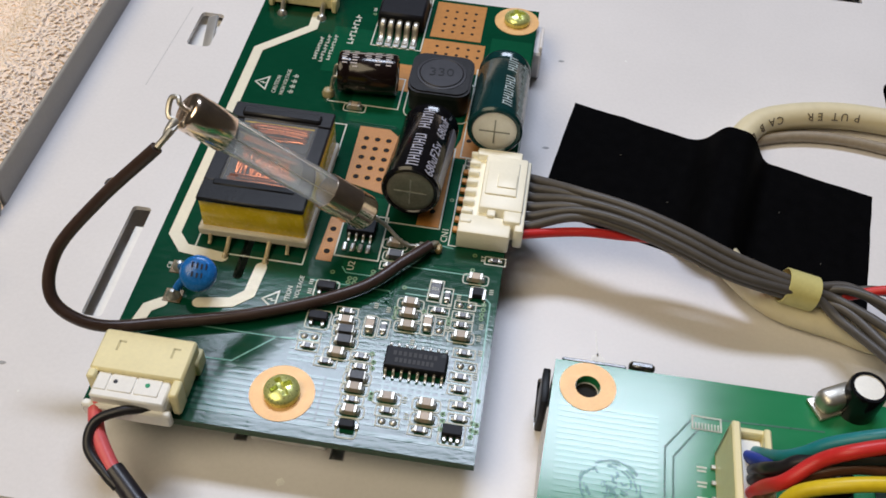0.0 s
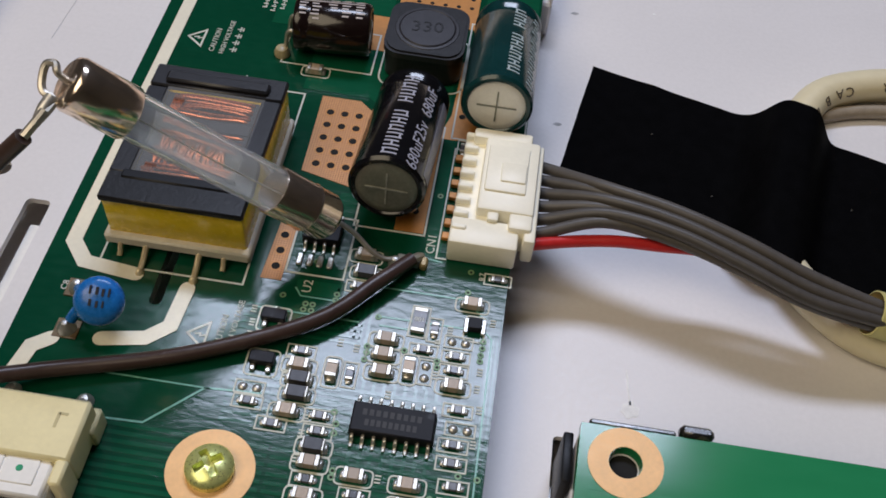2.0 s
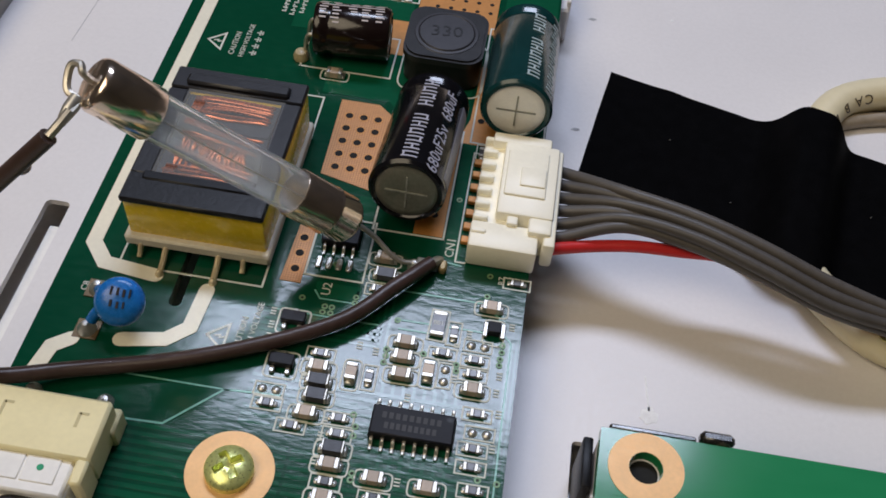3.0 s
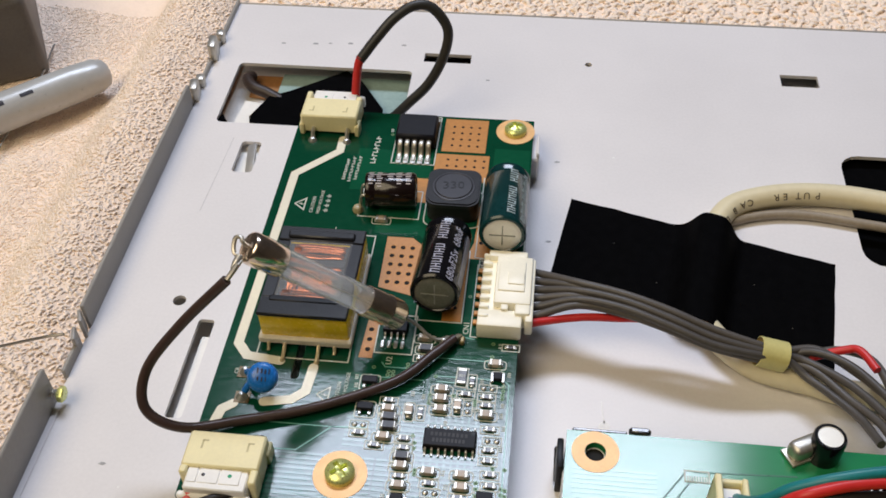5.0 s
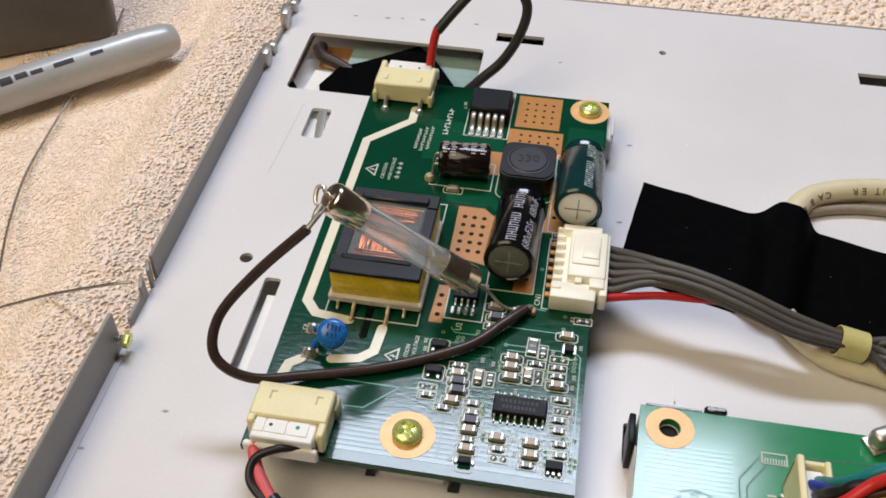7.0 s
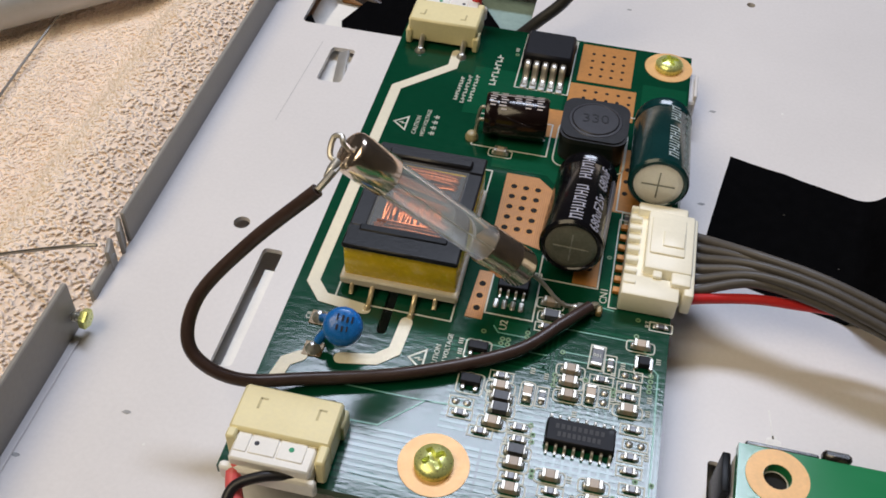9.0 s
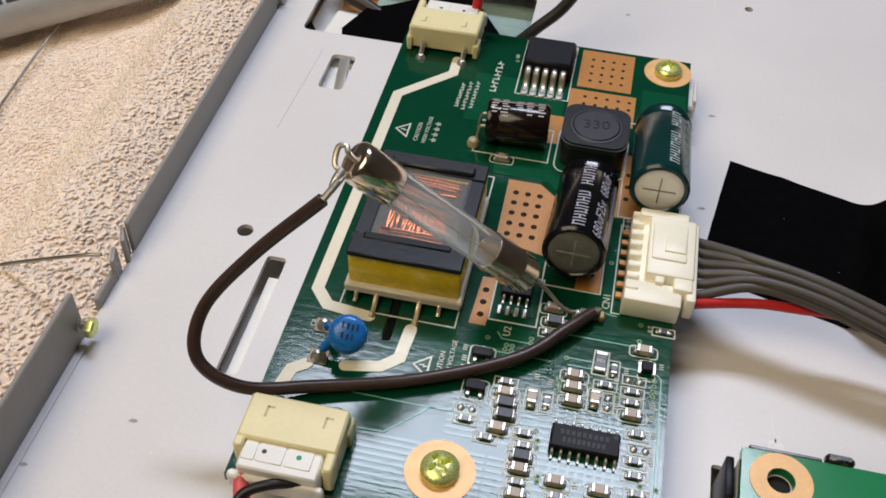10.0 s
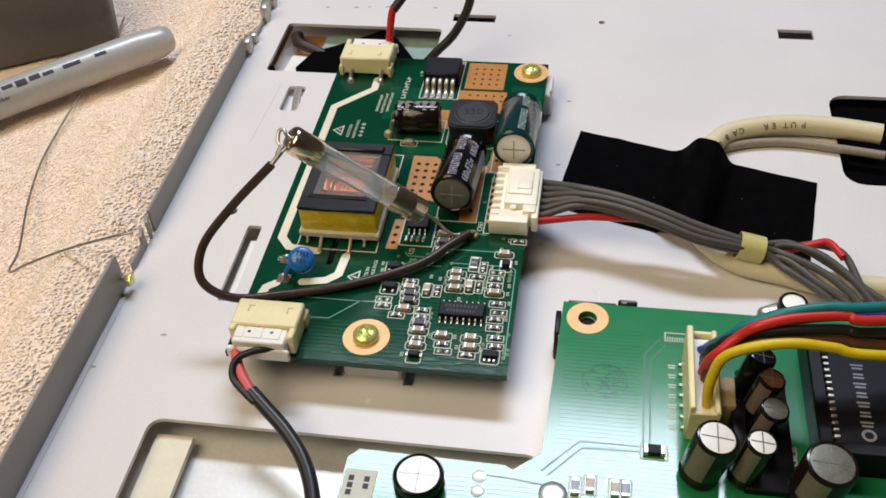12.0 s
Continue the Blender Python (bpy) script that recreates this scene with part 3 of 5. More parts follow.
for i in range(5):
    board_piece("track", strip([(1.0, -2.2 - 0.9 * i), (16, -2.2 - 0.9 * i)], 0.4, T0, T1), TRACE_GREEN)
    board_piece("track", strip([(11.8, -12.6 - 0.7 * i), (15.2, -12.6 - 0.7 * i)], 0.3, T0, T1), TRACE_GREEN)
for k in range(8):
    x = 17.66 + 1.27 * k
    board_piece("track", strip([(x, -12.6), (x, -10.9), (x - 0.6, -10.2)], 0.42, T0, T1), TRACE_GREEN)
    board_piece("track", strip([(x, -20.0), (x, -22.4 - 0.3 * (k % 3))], 0.42, T0, T1), TRACE_GREEN)
for i in range(7):
    board_piece("track", strip([(26.8, -20.6 - 1.1 * i), (31.6, -20.6 - 1.1 * i)], 0.45, T0, T1), TRACE_GREEN)
    board_piece("track", strip([(12.0 + 0.8 * i, 2.0), (12.0 + 0.8 * i, -3.2 - 0.5 * i)], 0.35, T0, T1), TRACE_GREEN)
for i in range(16):
    y = -28.0 + 1.05 * i
    board_piece("track", strip([(12.6 if i < 9 else 2.0, y), (31.4, y)], 0.5, T0 - 0.01, T1 - 0.02), TRACE_GREEN)
EDGE = mat("pale_copper_edge", (0.16, 0.42, 0.33), 0.25, 0.0, 0.15, 4)
for w, p in ((0.22, [(17.7, -1.3), (26.5, -1.2), (31.2, -1.2), (32.2, -2.2), (32.4, -28)]), (0.22, [(13.6, 3.2), (20.7, 3.2), (28.4, 3.2), (30.4, 1.2), (30.5, -0.4)]), (0.25, [(-12.1, -20.8), (-6.3, -20.6), (-0.6, -15.0), (6, -14.6)]),
             (0.2, [(6.5, 1.2), (7.4, 0.0), (11.9, 0.0)]), (0.2, [(21.5, 9.0), (24.5, 8.6)]), (0.2, [(-20, -15), (0, -15)]), (0.22, [(2.5, -2.6), (15.5, -2.6)]), (0.22, [(18, -2.6), (22, -2.6)])):
    board_piece("track_edge", strip(p, w, T1, T1 + 0.03), EDGE, "pale copper edge under the mask")

board_piece("high_voltage_track", strip([(-13.7, 69), (-13.6, 64.4), (-22.9, 55.2), (-23.3, 3.2), (-20.8, 0.2), (-13.8, -0.6)], 2.0, T1, 0.14, True), CREAM, "broad cream tinned track")
board_piece("high_voltage_track", strip([(-14.8, -10.6), (-9.6, -9.6), (-7.2, -7.4), (-6.8, -1.6)], 2.0, T1, 0.14, True), CREAM, "broad cream tinned track")
board_piece("high_voltage_track", strip([(-20.6, -11.6), (-22.5, -13.0), (-23.2, -16.5)], 2.0, T1, 0.14, True), CREAM, "broad cream tinned track")
for o in (rect(11.2, 66.6, 22.0, 79.2), [(10.2, 56), (23.2, 56), (23.2, 65.6), (10.2, 65.6)], [(2.5, 36.2), (8.3, 36.2), (11.2, 33.6), (11.4, 18.8), (2.7, 21)], [(1.7, 1.9), (4.4, 1.9), (4.5, 12), (2.2, 12)],
          rect(17.2, 12.9, 21.2, 33), [(20.6, 31), (33.0, 31), (33.0, 33.6), (28.5, 35.5), (25.4, 36), (25.2, 48), (22.3, 48), (22.0, 36)], rect(6.0, 47.9, 10.0, 56.2)):
    part("copper_pad", prism(o, T0, 0.09), COPPER_HATCH if o[0][0] < 3 else COPPER_PAD, board, "bare copper pad with drilled holes", smooth=False)
collar_me = mesh_of("hole_collar", prism(disc(0, 0, 0.82, 18), 0.09, 0.11), COPPER_PAD)
for x, y in pad_holes:
    hatched = x < 9 and y < 40
    if hatched:
        part("hole_collar", collar_me, None, board, at=place(x, y, 0))
    part("drill_hole", prism(disc(x, y, 0.56 if hatched else 0.36 if y > 60 else 0.5, 14), 0.09, 0.13), HOLE, board, smooth=False)
for x, y, r in ((2.9, -25, 5.0), (28.9, 75.6, 4.8)):
    part("mounting_ring", prism(disc(x, y, r, 40), T0, 0.12, [disc(x, y, 1.7, 20)]), RING, board, "bare copper ring round the screw", smooth=False)

def outline(bm, pts, w=0.26, z=0.06):
    (ax0, ay0), (bx0, by0) = pts[-1], pts[0]
    k = 1 + w / 2 / math.hypot(bx0 - ax0, by0 - ay0)
    add_strip(bm, [*pts, (ax0 + (bx0 - ax0) * k, ay0 + (by0 - ay0) * k)], w, z, z + 0.04)
for o in (rect(-19.0, 0.3, -0.2, 36), rect(-0.5, 61.2, 10, 79.5), [(21.4, 12.6), (11.8, 12.6), (11.8, 33.3), (21.4, 33.3)], rect(-5.4, 42.2, 8.6, 51.5), rect(9.8, 40.5, 22.8, 53, 2.0), rect(22.6, 31.4, 33.2, 57.5), rect(4.6, 3.4, 12.2, 13.5)):
    fr = bmesh.new()
    outline(fr, o)
    board_piece("print_outline", fr, SILK)
for x, y in ((-18.9, 45.0), (-3.1, -7.9)):
    silk = bmesh.new()
    outline(silk, [(x - 1.8, y), (x + 0.6, y - 1.9), (x + 0.6, y + 1.9)], 0.3)
    add_strip(silk, [(x - 0.9, y), (x - 0.2, y + 0.2), (x - 0.2, y - 0.2), (x + 0.4, y)], 0.2, 0.06, 0.1)
    board_piece("warning_triangle", silk, SILK, "white printed warning triangle")
for body, x, y, s, a in (("CAUTION", -16.4, 45.0, 1.2, 90), ("HIGH VOLTAGE", -14.8, 46.0, 1.1, 90), ("CAUTION", -0.9, -7.2, 1.2, 90), ("HIGH VOLTAGE", 0.5, -6.0, 1.1, 90), ("CN1", 22.6, 11.4, 1.7, 90), ("U2", 8.0, 1.6, 1.7, 90), ("C8", -21.8, -3.8, 1.2, 90), ("R7", 30.0, 7.2, 1.2, 90), ("1", -9.6, 37.5, 1.6, 0)):
    part("lettering", text_mesh(body, s), SILK, board, "white printed lettering", place(x, y, 0.08, 0, 0, a), smooth=False)
faint = bmesh.new()
for k in range(4):
    add_box(faint, -13.2, 43.3 + 1.6 * k, 0.06, 0.22, 1.1, 0.04)
    add_box(faint, -13.2, 43.3 + 1.6 * k, 0.06, 1.1, 0.2, 0.04)
    add_box(faint, -12.8, 43.3 + 1.6 * k, 0.06, 0.2, 0.8, 0.04)
for k, (x, y0, y1) in enumerate(((-11.0, 54.4, 61.2), (-9.6, 53.8, 62.0), (-8.2, 54.6, 62.4))):
    for j in range(9):
        add_box(faint, x + 0.02 * j, y0 + (y1 - y0) * j / 8, 0.06, 0.75, 0.26, 0.04)
        add_box(faint, x + 0.02 * j + 0.2 - 0.2 * (j % 3), y0 + (y1 - y0) * (j + 0.45) / 8, 0.06, 0.25, 0.3, 0.04)
for j in range(8):
    add_box(faint, -4.9 + 0.02 * j, 60.8 + 1.3 * j, 0.06, 1.3, 0.3, 0.04)
    add_box(faint, -4.9 + 0.45 - 0.45 * (j % 3), 61.3 + 1.3 * j, 0.06, 0.3, 0.7, 0.04)
for x, y in ((-1.8, 73), (2.2, -3.4), (2.4, -5.4), (2.5, -7.2), (20.8, -12.6), (25.9, -9.0), (13.8, -6.4), (15.9, -6.9), (11.2, -29.2), (26.9, -2.2), (31.3, -7.6), (31.2, -10), (32.1, -0.2), (25.6, -4.4), (8.1, -11.8), (8.2, -16.3), (11.9, -17.3), (11.8, -19.3), (11.9, -22.4), (21.5, -23.4), (22.2, -26.2), (31.8, -12.8), (31.6, -17.4)):
    for j in range(3):
        add_box(faint, x, y + 0.42 * j, 0.06, 0.7, 0.18, 0.04)
tagged(board_piece("fine_print", faint, SILK, "unreadable white print as bars"), kind="stuff")
VIA_RING = mat("via_ring", (0.15, 0.27, 0.13), 0.4, 0.1, 0.1, 1)
via_me = mesh_of("via", prism(disc(0, 0, 0.42, 12), T1, 0.11, [disc(0, 0, 0.2, 8)]), VIA_RING)
plug_me = mesh_of("via_hole", prism(disc(0, 0, 0.2, 8), 0.02, 0.06), HOLE)
for x, y in ((5.2, -0.3), (8.3, -1.1), (9.2, -1.1), (8.2, -2.0), (9.2, -2.0), (11.9, 1.0), (11.9, 0.1), (17.7, -1.4), (17.1, -5.9), (17.2, -6.8), (17.1, -7.8), (21.7, -5.7), (25.9, -6.5), (26.0, -7.4), (31.2, -2.7), (31.2, -3.7), (31.1, -4.7),
             (31.1, -5.6), (28.4, 4.4), (28.4, 7.7), (15.0, -15.5), (15.5, -17.0), (15.5, -18.2), (16.3, -22.8), (16.3, -23.6), (30.4, -21.1), (32.6, -21.2), (7.4, 5.6), (8.3, 5.7), (27.6, -24.4), (27.7, -25.6), (27.6, -27), (32.2, -25.2), (32.9, -25.4), (32.2, -26.4), (32.9, -26.6), (32.2, -27.6), (-1.6, 71.8), (22.6, 20), (13.2, -1.6)):
    ring = part("via", via_me, None, board, at=place(x, y, 0))
    part("via_hole", plug_me, None, ring)

# screws of the board
def screw(x, y, z, r, rz):
    s = thing("screw", x, y, z, "yellow zinc cross-head screw holding the board", "screw", "board screws", rz=rz)
    # domed head with a sunk cross
    def dome(x, y):
        q = min(1.0, math.hypot(x, y) / r)
        z = 0.7 + 1.35 * math.sqrt(max(0.0, 1 - q * q * 0.96))
        u, w = min(abs(x), abs(y)), max(abs(x), abs(y))
        if u < r * 0.15 and w < r * 0.6 or u + w < r * 0.36:
            z -= 1.35 - 0.9 * w / r
        return z
    bm, k = bmesh.new(), 44
    rows = []
    for j in range(k + 1):
        line = []
        for i in range(k + 1):
            x, y = r * (2 * i / k - 1), r * (2 * j / k - 1)
            d = max(1.0, math.hypot(x, y) / r)
            line.append(bm.verts.new((x / d, y / d, dome(x / d, y / d))))
        rows.append(line)
    for p, q in zip(rows, rows[1:]):
        for i in range(k):
            bm.faces.new((p[i], p[i + 1], q[i + 1], q[i]))
    bmesh.ops.remove_doubles(bm, verts=bm.verts, dist=0.002)
    part("head", bm, BRASS, s)
    part("flange", lathe((0, 0, 0), (0, 0, 1), [(0, 0), (0, r), (0.9, r), (0.97, r * 0.98)], 40), BRASS, s)
    return s
screw(2.9, -25, ZB + 0.12, 2.75, 38)
screw(28.9, 75.6, ZB + 0.12, 2.75, 20)

# transformer
trafo = thing("transformer", -9.3, 15.8, ZB, "yellow-taped high-voltage transformer with grey ferrite core on the board", "transformer")
part("bobbin", box(0, -0.3, 1.3, 19.4, 24.4, 1.9, 0.3), BOBBIN, trafo, "pale plastic bobbin base")
part("tape_wrap", box(0, 0, 2.6, 18.4, 23.2, 7.75, 0.5, seg=2), YELLOW_TAPE, trafo, "glossy yellow tape round the core")
for x, y, sx, sy, m in ((0, -9.7, 18.6, 4.6, FERRITE_DARK), (0, 9.9, 18.6, 4.0, FERRITE), (-7.9, 0, 2.8, 15.4, FERRITE), (7.9, 0, 2.8, 15.6, FERRITE)):
    part("core", box(x, y, 10.3, sx, sy, 1.05, 0.25), m, trafo, "grey ferrite core bar")
part("core_bar", box(0, 9.4, 11.3, 14.5, 2.0, 0.8, 0.35), FERRITE, trafo)
part("core_bar", box(-0.3, -7.9, 11.2, 14.2, 1.4, 0.4, 0.2), BLACK, trafo)
part("core_bar", box(0, 2.4, 9.8, 13.0, 2.2, 0.8, 0.3), FERRITE_DARK, trafo)
part("well", box(0, 0, 10.37, 13.0, 15.0, 0.1), BLACK, trafo)
rng = random.Random(4)
for y0, y1, z0 in ((3.9, 7.0, 10.5), (-6.6, -5.2, 10.5), (0.0, 0.9, 10.5)):
    coil = bmesh.new()
    n = int((y1 - y0) / 0.42)
    for k in range(n):
        y = y0 + (y1 - y0) * k / (n - 1)
        dx = rng.uniform(-0.5, 0.5)
        add_tube(coil, [(-5.6 + dx, y + rng.uniform(-0.2, 0.2), z0 - 0.4), (-4.4 + dx, y, z0 + 0.5 * rng.random()), (0, y + rng.uniform(-0.25, 0.25), z0 + 0.55 * rng.random()), (4.6 + dx, y, z0 + 0.4 * rng.random()), (5.8, y + 0.1, z0 - 0.4)], 0.22, 6, 4)
    for k in range(5):
        add_tube(coil, [(-5.4 + 0.25 * k, y0, z0), (-5.0 + 0.3 * k, (y0 + y1) / 2, z0 + 0.7), (-5.3 + 0.25 * k, y1, z0 + 0.1)], 0.22, 6, 4)
    if y0 < -6:
        for k in range(20):
            x = -4.6 + 0.46 * k + rng.uniform(-0.2, 0.2)
            add_tube(coil, [(x + rng.uniform(-0.4, 0.4), -5.6, z0 - 0.2), (x, -3.4, z0 + 0.4 * rng.random()), (x + rng.uniform(-0.5, 0.5), -1.0, z0 + 0.4 * rng.random()), (x, 0.6, z0 - 0.2)], 0.22, 6, 4)
    part("winding", coil, ENAMEL, trafo, "bare-looking enamelled copper winding")
PIN_METAL = mat("coppery_tinned_pin", (0.92, 0.74, 0.48), 0.22, 0.55, 0.15, 1)
film = part("film", box(0.2, 0, 11.25, 13.6, 15.6, 0.12, 0.03), FILM, trafo, "clear glossy film over the windings")
film.visible_shadow = False
for x, y, long in ((-7.6, -11.6, 0), (-4.2, -11.6, 1), (2.9, -11.6, 1), (6.2, -11.6, 0), (-7.6, 11.6, 0), (6.2, 11.6, 0)):
    s = -1 if y < 0 else 1
    part("pin", tube([(x, y, 1.8), (x, y + s * 0.9, 1.6), (x, y + s * (1.4 + long), 0.7), (x, y + s * (2.0 + 2 * long), 0.3)], 0.42 if long else 0.36, 8, 4), PIN_METAL, trafo)
    if long:
        part("solder_joint", lathe((x, y + s * 4.0, 0), (0, 0, 1), [(0, 0), (0.05, 0.6), (0.4, 0.5), (0.9, 0.3), (1.1, 0)], 12), PIN_METAL, trafo)

def brand_blocks(count, start, pitch, tall):
    """A brand word as plain strokes: two uprights and a crossbar for each character."""
    rows = []
    for k in range(count):
        x = start + pitch * k
        if k % 7 == 6:
            continue
        rows += [(x - 0.27 * pitch, 0, 0.16 * pitch, tall), (x + 0.27 * pitch, 0.1 * (k % 2), 0.16 * pitch, tall - 0.2 * (k % 2)), (x, tall * (0.38, 0.0, -0.36)[k % 3], 0.45 * pitch, 0.17 * pitch)]
    return rows


trafo.scale = (0.98, 1.035, 0.86)

# glint on the vent lines of dark can tops, put in as pale grey
VENT_GLINT = mat("vent_glint_line", (0.40, 0.40, 0.36), 0.4, 0.5, 0.4, 1)
# electrolytic capacitors lying on the board
def lying_can(name, x, y, z, rz, length, r, sleeve, top, label, lift=0):
    """The vent end points along -x of the thing."""
    c = thing(name, x, y, z, label, "capacitor", rz=rz)
    c.matrix_world = pose(x * MM, y * MM, z * MM, 0, lift, rz)
    L = length
    part("sleeve", lathe((-L / 2, 0, r), (1, 0, 0), [(0.25, r * 0.80), (0.0, r * 0.84), (0.05, r * 0.93), (0.5, r), (L - 3.2, r), (L - 2.6, r * 0.93), (L - 1.9, r * 0.93), (L - 1.4, r), (L - 0.3, r), (L, r * 0.95), (L, 0)], 40), sleeve, c)
    part("can_top", lathe((-L / 2 + 0.22, 0, r), (-1, 0, 0), [(-0.1, r * 0.82), (0, r * 0.80), (0.12, r * 0.6), (0.15, 0)], 40), top, c)
    vent = bmesh.new()
    add_box(vent, -L / 2 + 0.02, 0, r - 0.13, 0.1, r * 1.1, 0.22)
    add_box(vent, -L / 2 + 0.02, 0, r - r * 0.5, 0.1, 0.22, r * 1.0)
    part("vent_groove", vent, ALU_DULL if top is ALU else VENT_GLINT, c, smooth=False)
    for s in (-1, 1):
        part("lead", tube([(L / 2 - 0.2, s * 1.8, r), (L / 2 + 1.0, s * 1.8, r - 0.3), (L / 2 + 1.5, s * 1.8, 0.8), (L / 2 + 1.5, s * 1.8, 0.0)], 0.35, 8, 4), TIN, c)
    return c
cap = lying_can("capacitor", 16.3, 22.2, ZB + 1.7, 88, 20.5, 5.1, BLACK_SLEEVE, ALU_DULL, "glossy black electrolytic capacitor lying on the board", 8)
PRINT_W = mat("grey_white_print", (0.40, 0.40, 0.48), 0.5, 0, 0.05, 2)
for body, a in (("680uF25v  680uF", 44),):
    part("print", text_mesh(body, 2.5, 5.13), PRINT_W, cap, "grey printed rating", place(-1.5, 0, 5.1, a - 8, 0, 0))
part("print", bars(brand_blocks(11, -8.6, 1.62, 2.1), 5.13), PRINT_W, cap, "grey brand bars", place(0, 0, 5.1, -2, 0, 0))
part("stripe", bars([(-1, 0, 16, 2.4)], 5.12), mat("grey_stripe", (0.22, 0.22, 0.26), 0.35), cap, "grey polarity stripe", place(0, 0, 5.1, 76, 0, 0))
gcap = lying_can("capacitor", 28.4, 41.0, ZB + 1.3, 90, 20.5, 5.1, GREEN_SLEEVE, ALU, "dark green electrolytic capacitor with silver top on the board", 6.5)
PRINT_G = mat("pale_print", (0.42, 0.50, 0.52), 0.5, 0, 0.05, 2)
part("print", bars(brand_blocks(10, -7.6, 1.62, 1.9), 5.13), PRINT_G, gcap, "pale brand bars", place(0, 0, 5.1, 18, 0, 0))
part("print", bars([(-8.5 + 0.85 * k, 0, 0.32, 1.7 - 0.4 * (k % 3)) for k in range(20)], 5.13), PRINT_G, gcap, "pale printed bars", place(0, 0, 5.1, 54, 0, 0))
part("glue", box(11.5, 0.4, 0.0, 3.0, 8.5, 5.2, 1.2, seg=2), BLACK, gcap, "black rubber base of the can")
scap = lying_can("capacitor", 2.0, 46.9, ZB + 0.3, 184, 11.5, 4.0, BROWN_SLEEVE, BLACK, "small brown-black electrolytic capacitor with white print")
PRINT_B = mat("pinkish_print", (0.55, 0.50, 0.50), 0.5, 0, 0.05, 2)
for k, (x, n) in enumerate(((-4.2, 4), (-2.1, 4), (-0.2, 2), (2.4, 5), (4.3, 4))):
    part("print", bars([(0.12 * (j % 3), 0.68 * j - 0.68 * n, 1.3 - 0.3 * (j % 2), 0.26) for j in range(2 * n)], 4.03), PRINT_B, scap, "white printed bars", place(x, 0, 4.0, 4, 0, 0))
part("print", bars([(0.5, 0, 8.5, 0.22)], 4.04), PRINT_B, scap, "white printed line", place(0, 0, 4.0, 14, 0, 0))
blob = thing("solder_joint", -5.6, 44.0, ZB, "tan glue and solder bead beside the small capacitor", "solder joint")
part("bead", lathe((0, 0, 0), (0, 0, 1), [(0, 0), (0, 1.2), (0.6, 1.25), (1.3, 0.9), (1.7, 0)], 16), mat("tan_glue", (0.42, 0.36, 0.22), 0.35, 0, 0.2, 1), blob)

# power inductor
ind = thing("inductor", 16.3, 47.8, ZB, "dark grey square power inductor with rounded corners", "inductor")
part("case", prism(rect(-5.9, -5.9, 5.9, 5.9, 2.4, 5), 0.4, 4.6), FERRITE_DARK, ind)
top = bmesh.new()
add_prism(top, rect(-6.1, -6.1, 6.1, 6.1, 2.6, 5), 4.6, 5.6)
add_prism(top, rect(-5.7, -5.7, 5.7, 5.7, 2.5, 5), 5.6, 5.9)
part("lid", top, FERRITE, ind, "grey ferrite lid")
part("disc", lathe((0, 0, 5.9), (0, 0, 1), [(0, 4.9), (0.1, 4.8), (0.12, 4.4), (0.02, 4.3), (0.25, 4.1), (0.28, 0)], 40), mat("grey_disc", (0.034, 0.034, 0.042), 0.4, 0.1, 0.15, 3), ind)
part("lettering", text_mesh("330", 3.4), FERRITE, ind, "dark moulded number", place(0, 0, 6.2, 0, 0, 5))
for s in (-1, 1):
    part("terminal", box(0, s * 5.7, 0.05, 5.5, 2.2, 0.7, 0.2), SOLDER, ind)

# five-lead regulator
reg = thing("regulator", 4.8, 71.5, ZB, "black five-lead power chip with tinned legs", "chip")
part("body", box(0, 0, 0.2, 10.2, 9.0, 3.9, 0.45, taper=0.95), CHIP, reg)
part("metal_tab", box(0, 5.2, 0.1, 10.4, 1.6, 1.3, 0.2), TIN, reg)
for k in range(5):
    x = -3.6 + 1.75 * k
    part("leg", tube([(x, -4.3, 2.6), (x, -5.8, 2.5), (x, -6.8, 1.0), (x, -7.6, 0.35), (x, -9.4, 0.3)], 0.6, 6, 4, 0.5), TIN, reg)
    part("pad", box(x, -9.2, 0.06, 1.35, 2.4, 0.3, 0.12), SOLDER, reg)

# small outline chips
def pins_row(chip, xs, y, s, w=0.42):
    me = mesh_of("pin", tube([(0, 0, 0.8), (0, 0.5, 0.78), (0, 0.85, 0.25), (0, 1.45, 0.18)], w / 2, 6, 3, 0.5), TIN, True)
    for x in xs:
        part("pin", me, TIN, chip, at=place(x, y, 0.1, 0, 0, 0 if s > 0 else 180))
soic = thing("control_chip", 22.1, -16.3, ZB, "dark grey sixteen-pin control chip soldered to the board", "chip", rz=0)
part("body", box(0, 0, 0.25, 10.0, 3.95, 1.5, 0.18, taper=0.97), CHIP, soic)
part("dot", lathe((4.2, 1.2, 1.74), (0, 0, 1), [(0, 0.4), (0.03, 0.4), (0.03, 0)], 14), BLACK, soic)
faint = bmesh.new()
for k in range(9):
    add_box(faint, -3.4 + 0.8 * k, 0.6, 1.74, 0.5, 0.8, 0.03)
    add_box(faint, -3.0 + 0.7 * k, -0.7, 1.74, 0.45, 0.8, 0.03)
part("print", faint, mat("faint_print", (0.045, 0.045, 0.05), 0.6), soic, "faint unreadable marking", smooth=False)
pins_row(soic, [-4.445 + 1.27 * k for k in range(8)], 1.9, 1)
pins_row(soic, [-4.445 + 1.27 * k for k in range(8)], -1.9, -1)
u2 = thing("driver_chip", 8.2, 10.2, ZB, "small eight-pin driver chip under the fuse", "chip")
part("body", box(0, 0, 0.25, 4.9, 3.9, 1.4, 0.15), CHIP, u2)
pins_row(u2, [-1.9, -0.63, 0.63, 1.9], -1.9, -1)
pins_row(u2, [-1.9, -0.63, 0.63, 1.9], 1.9, 1)
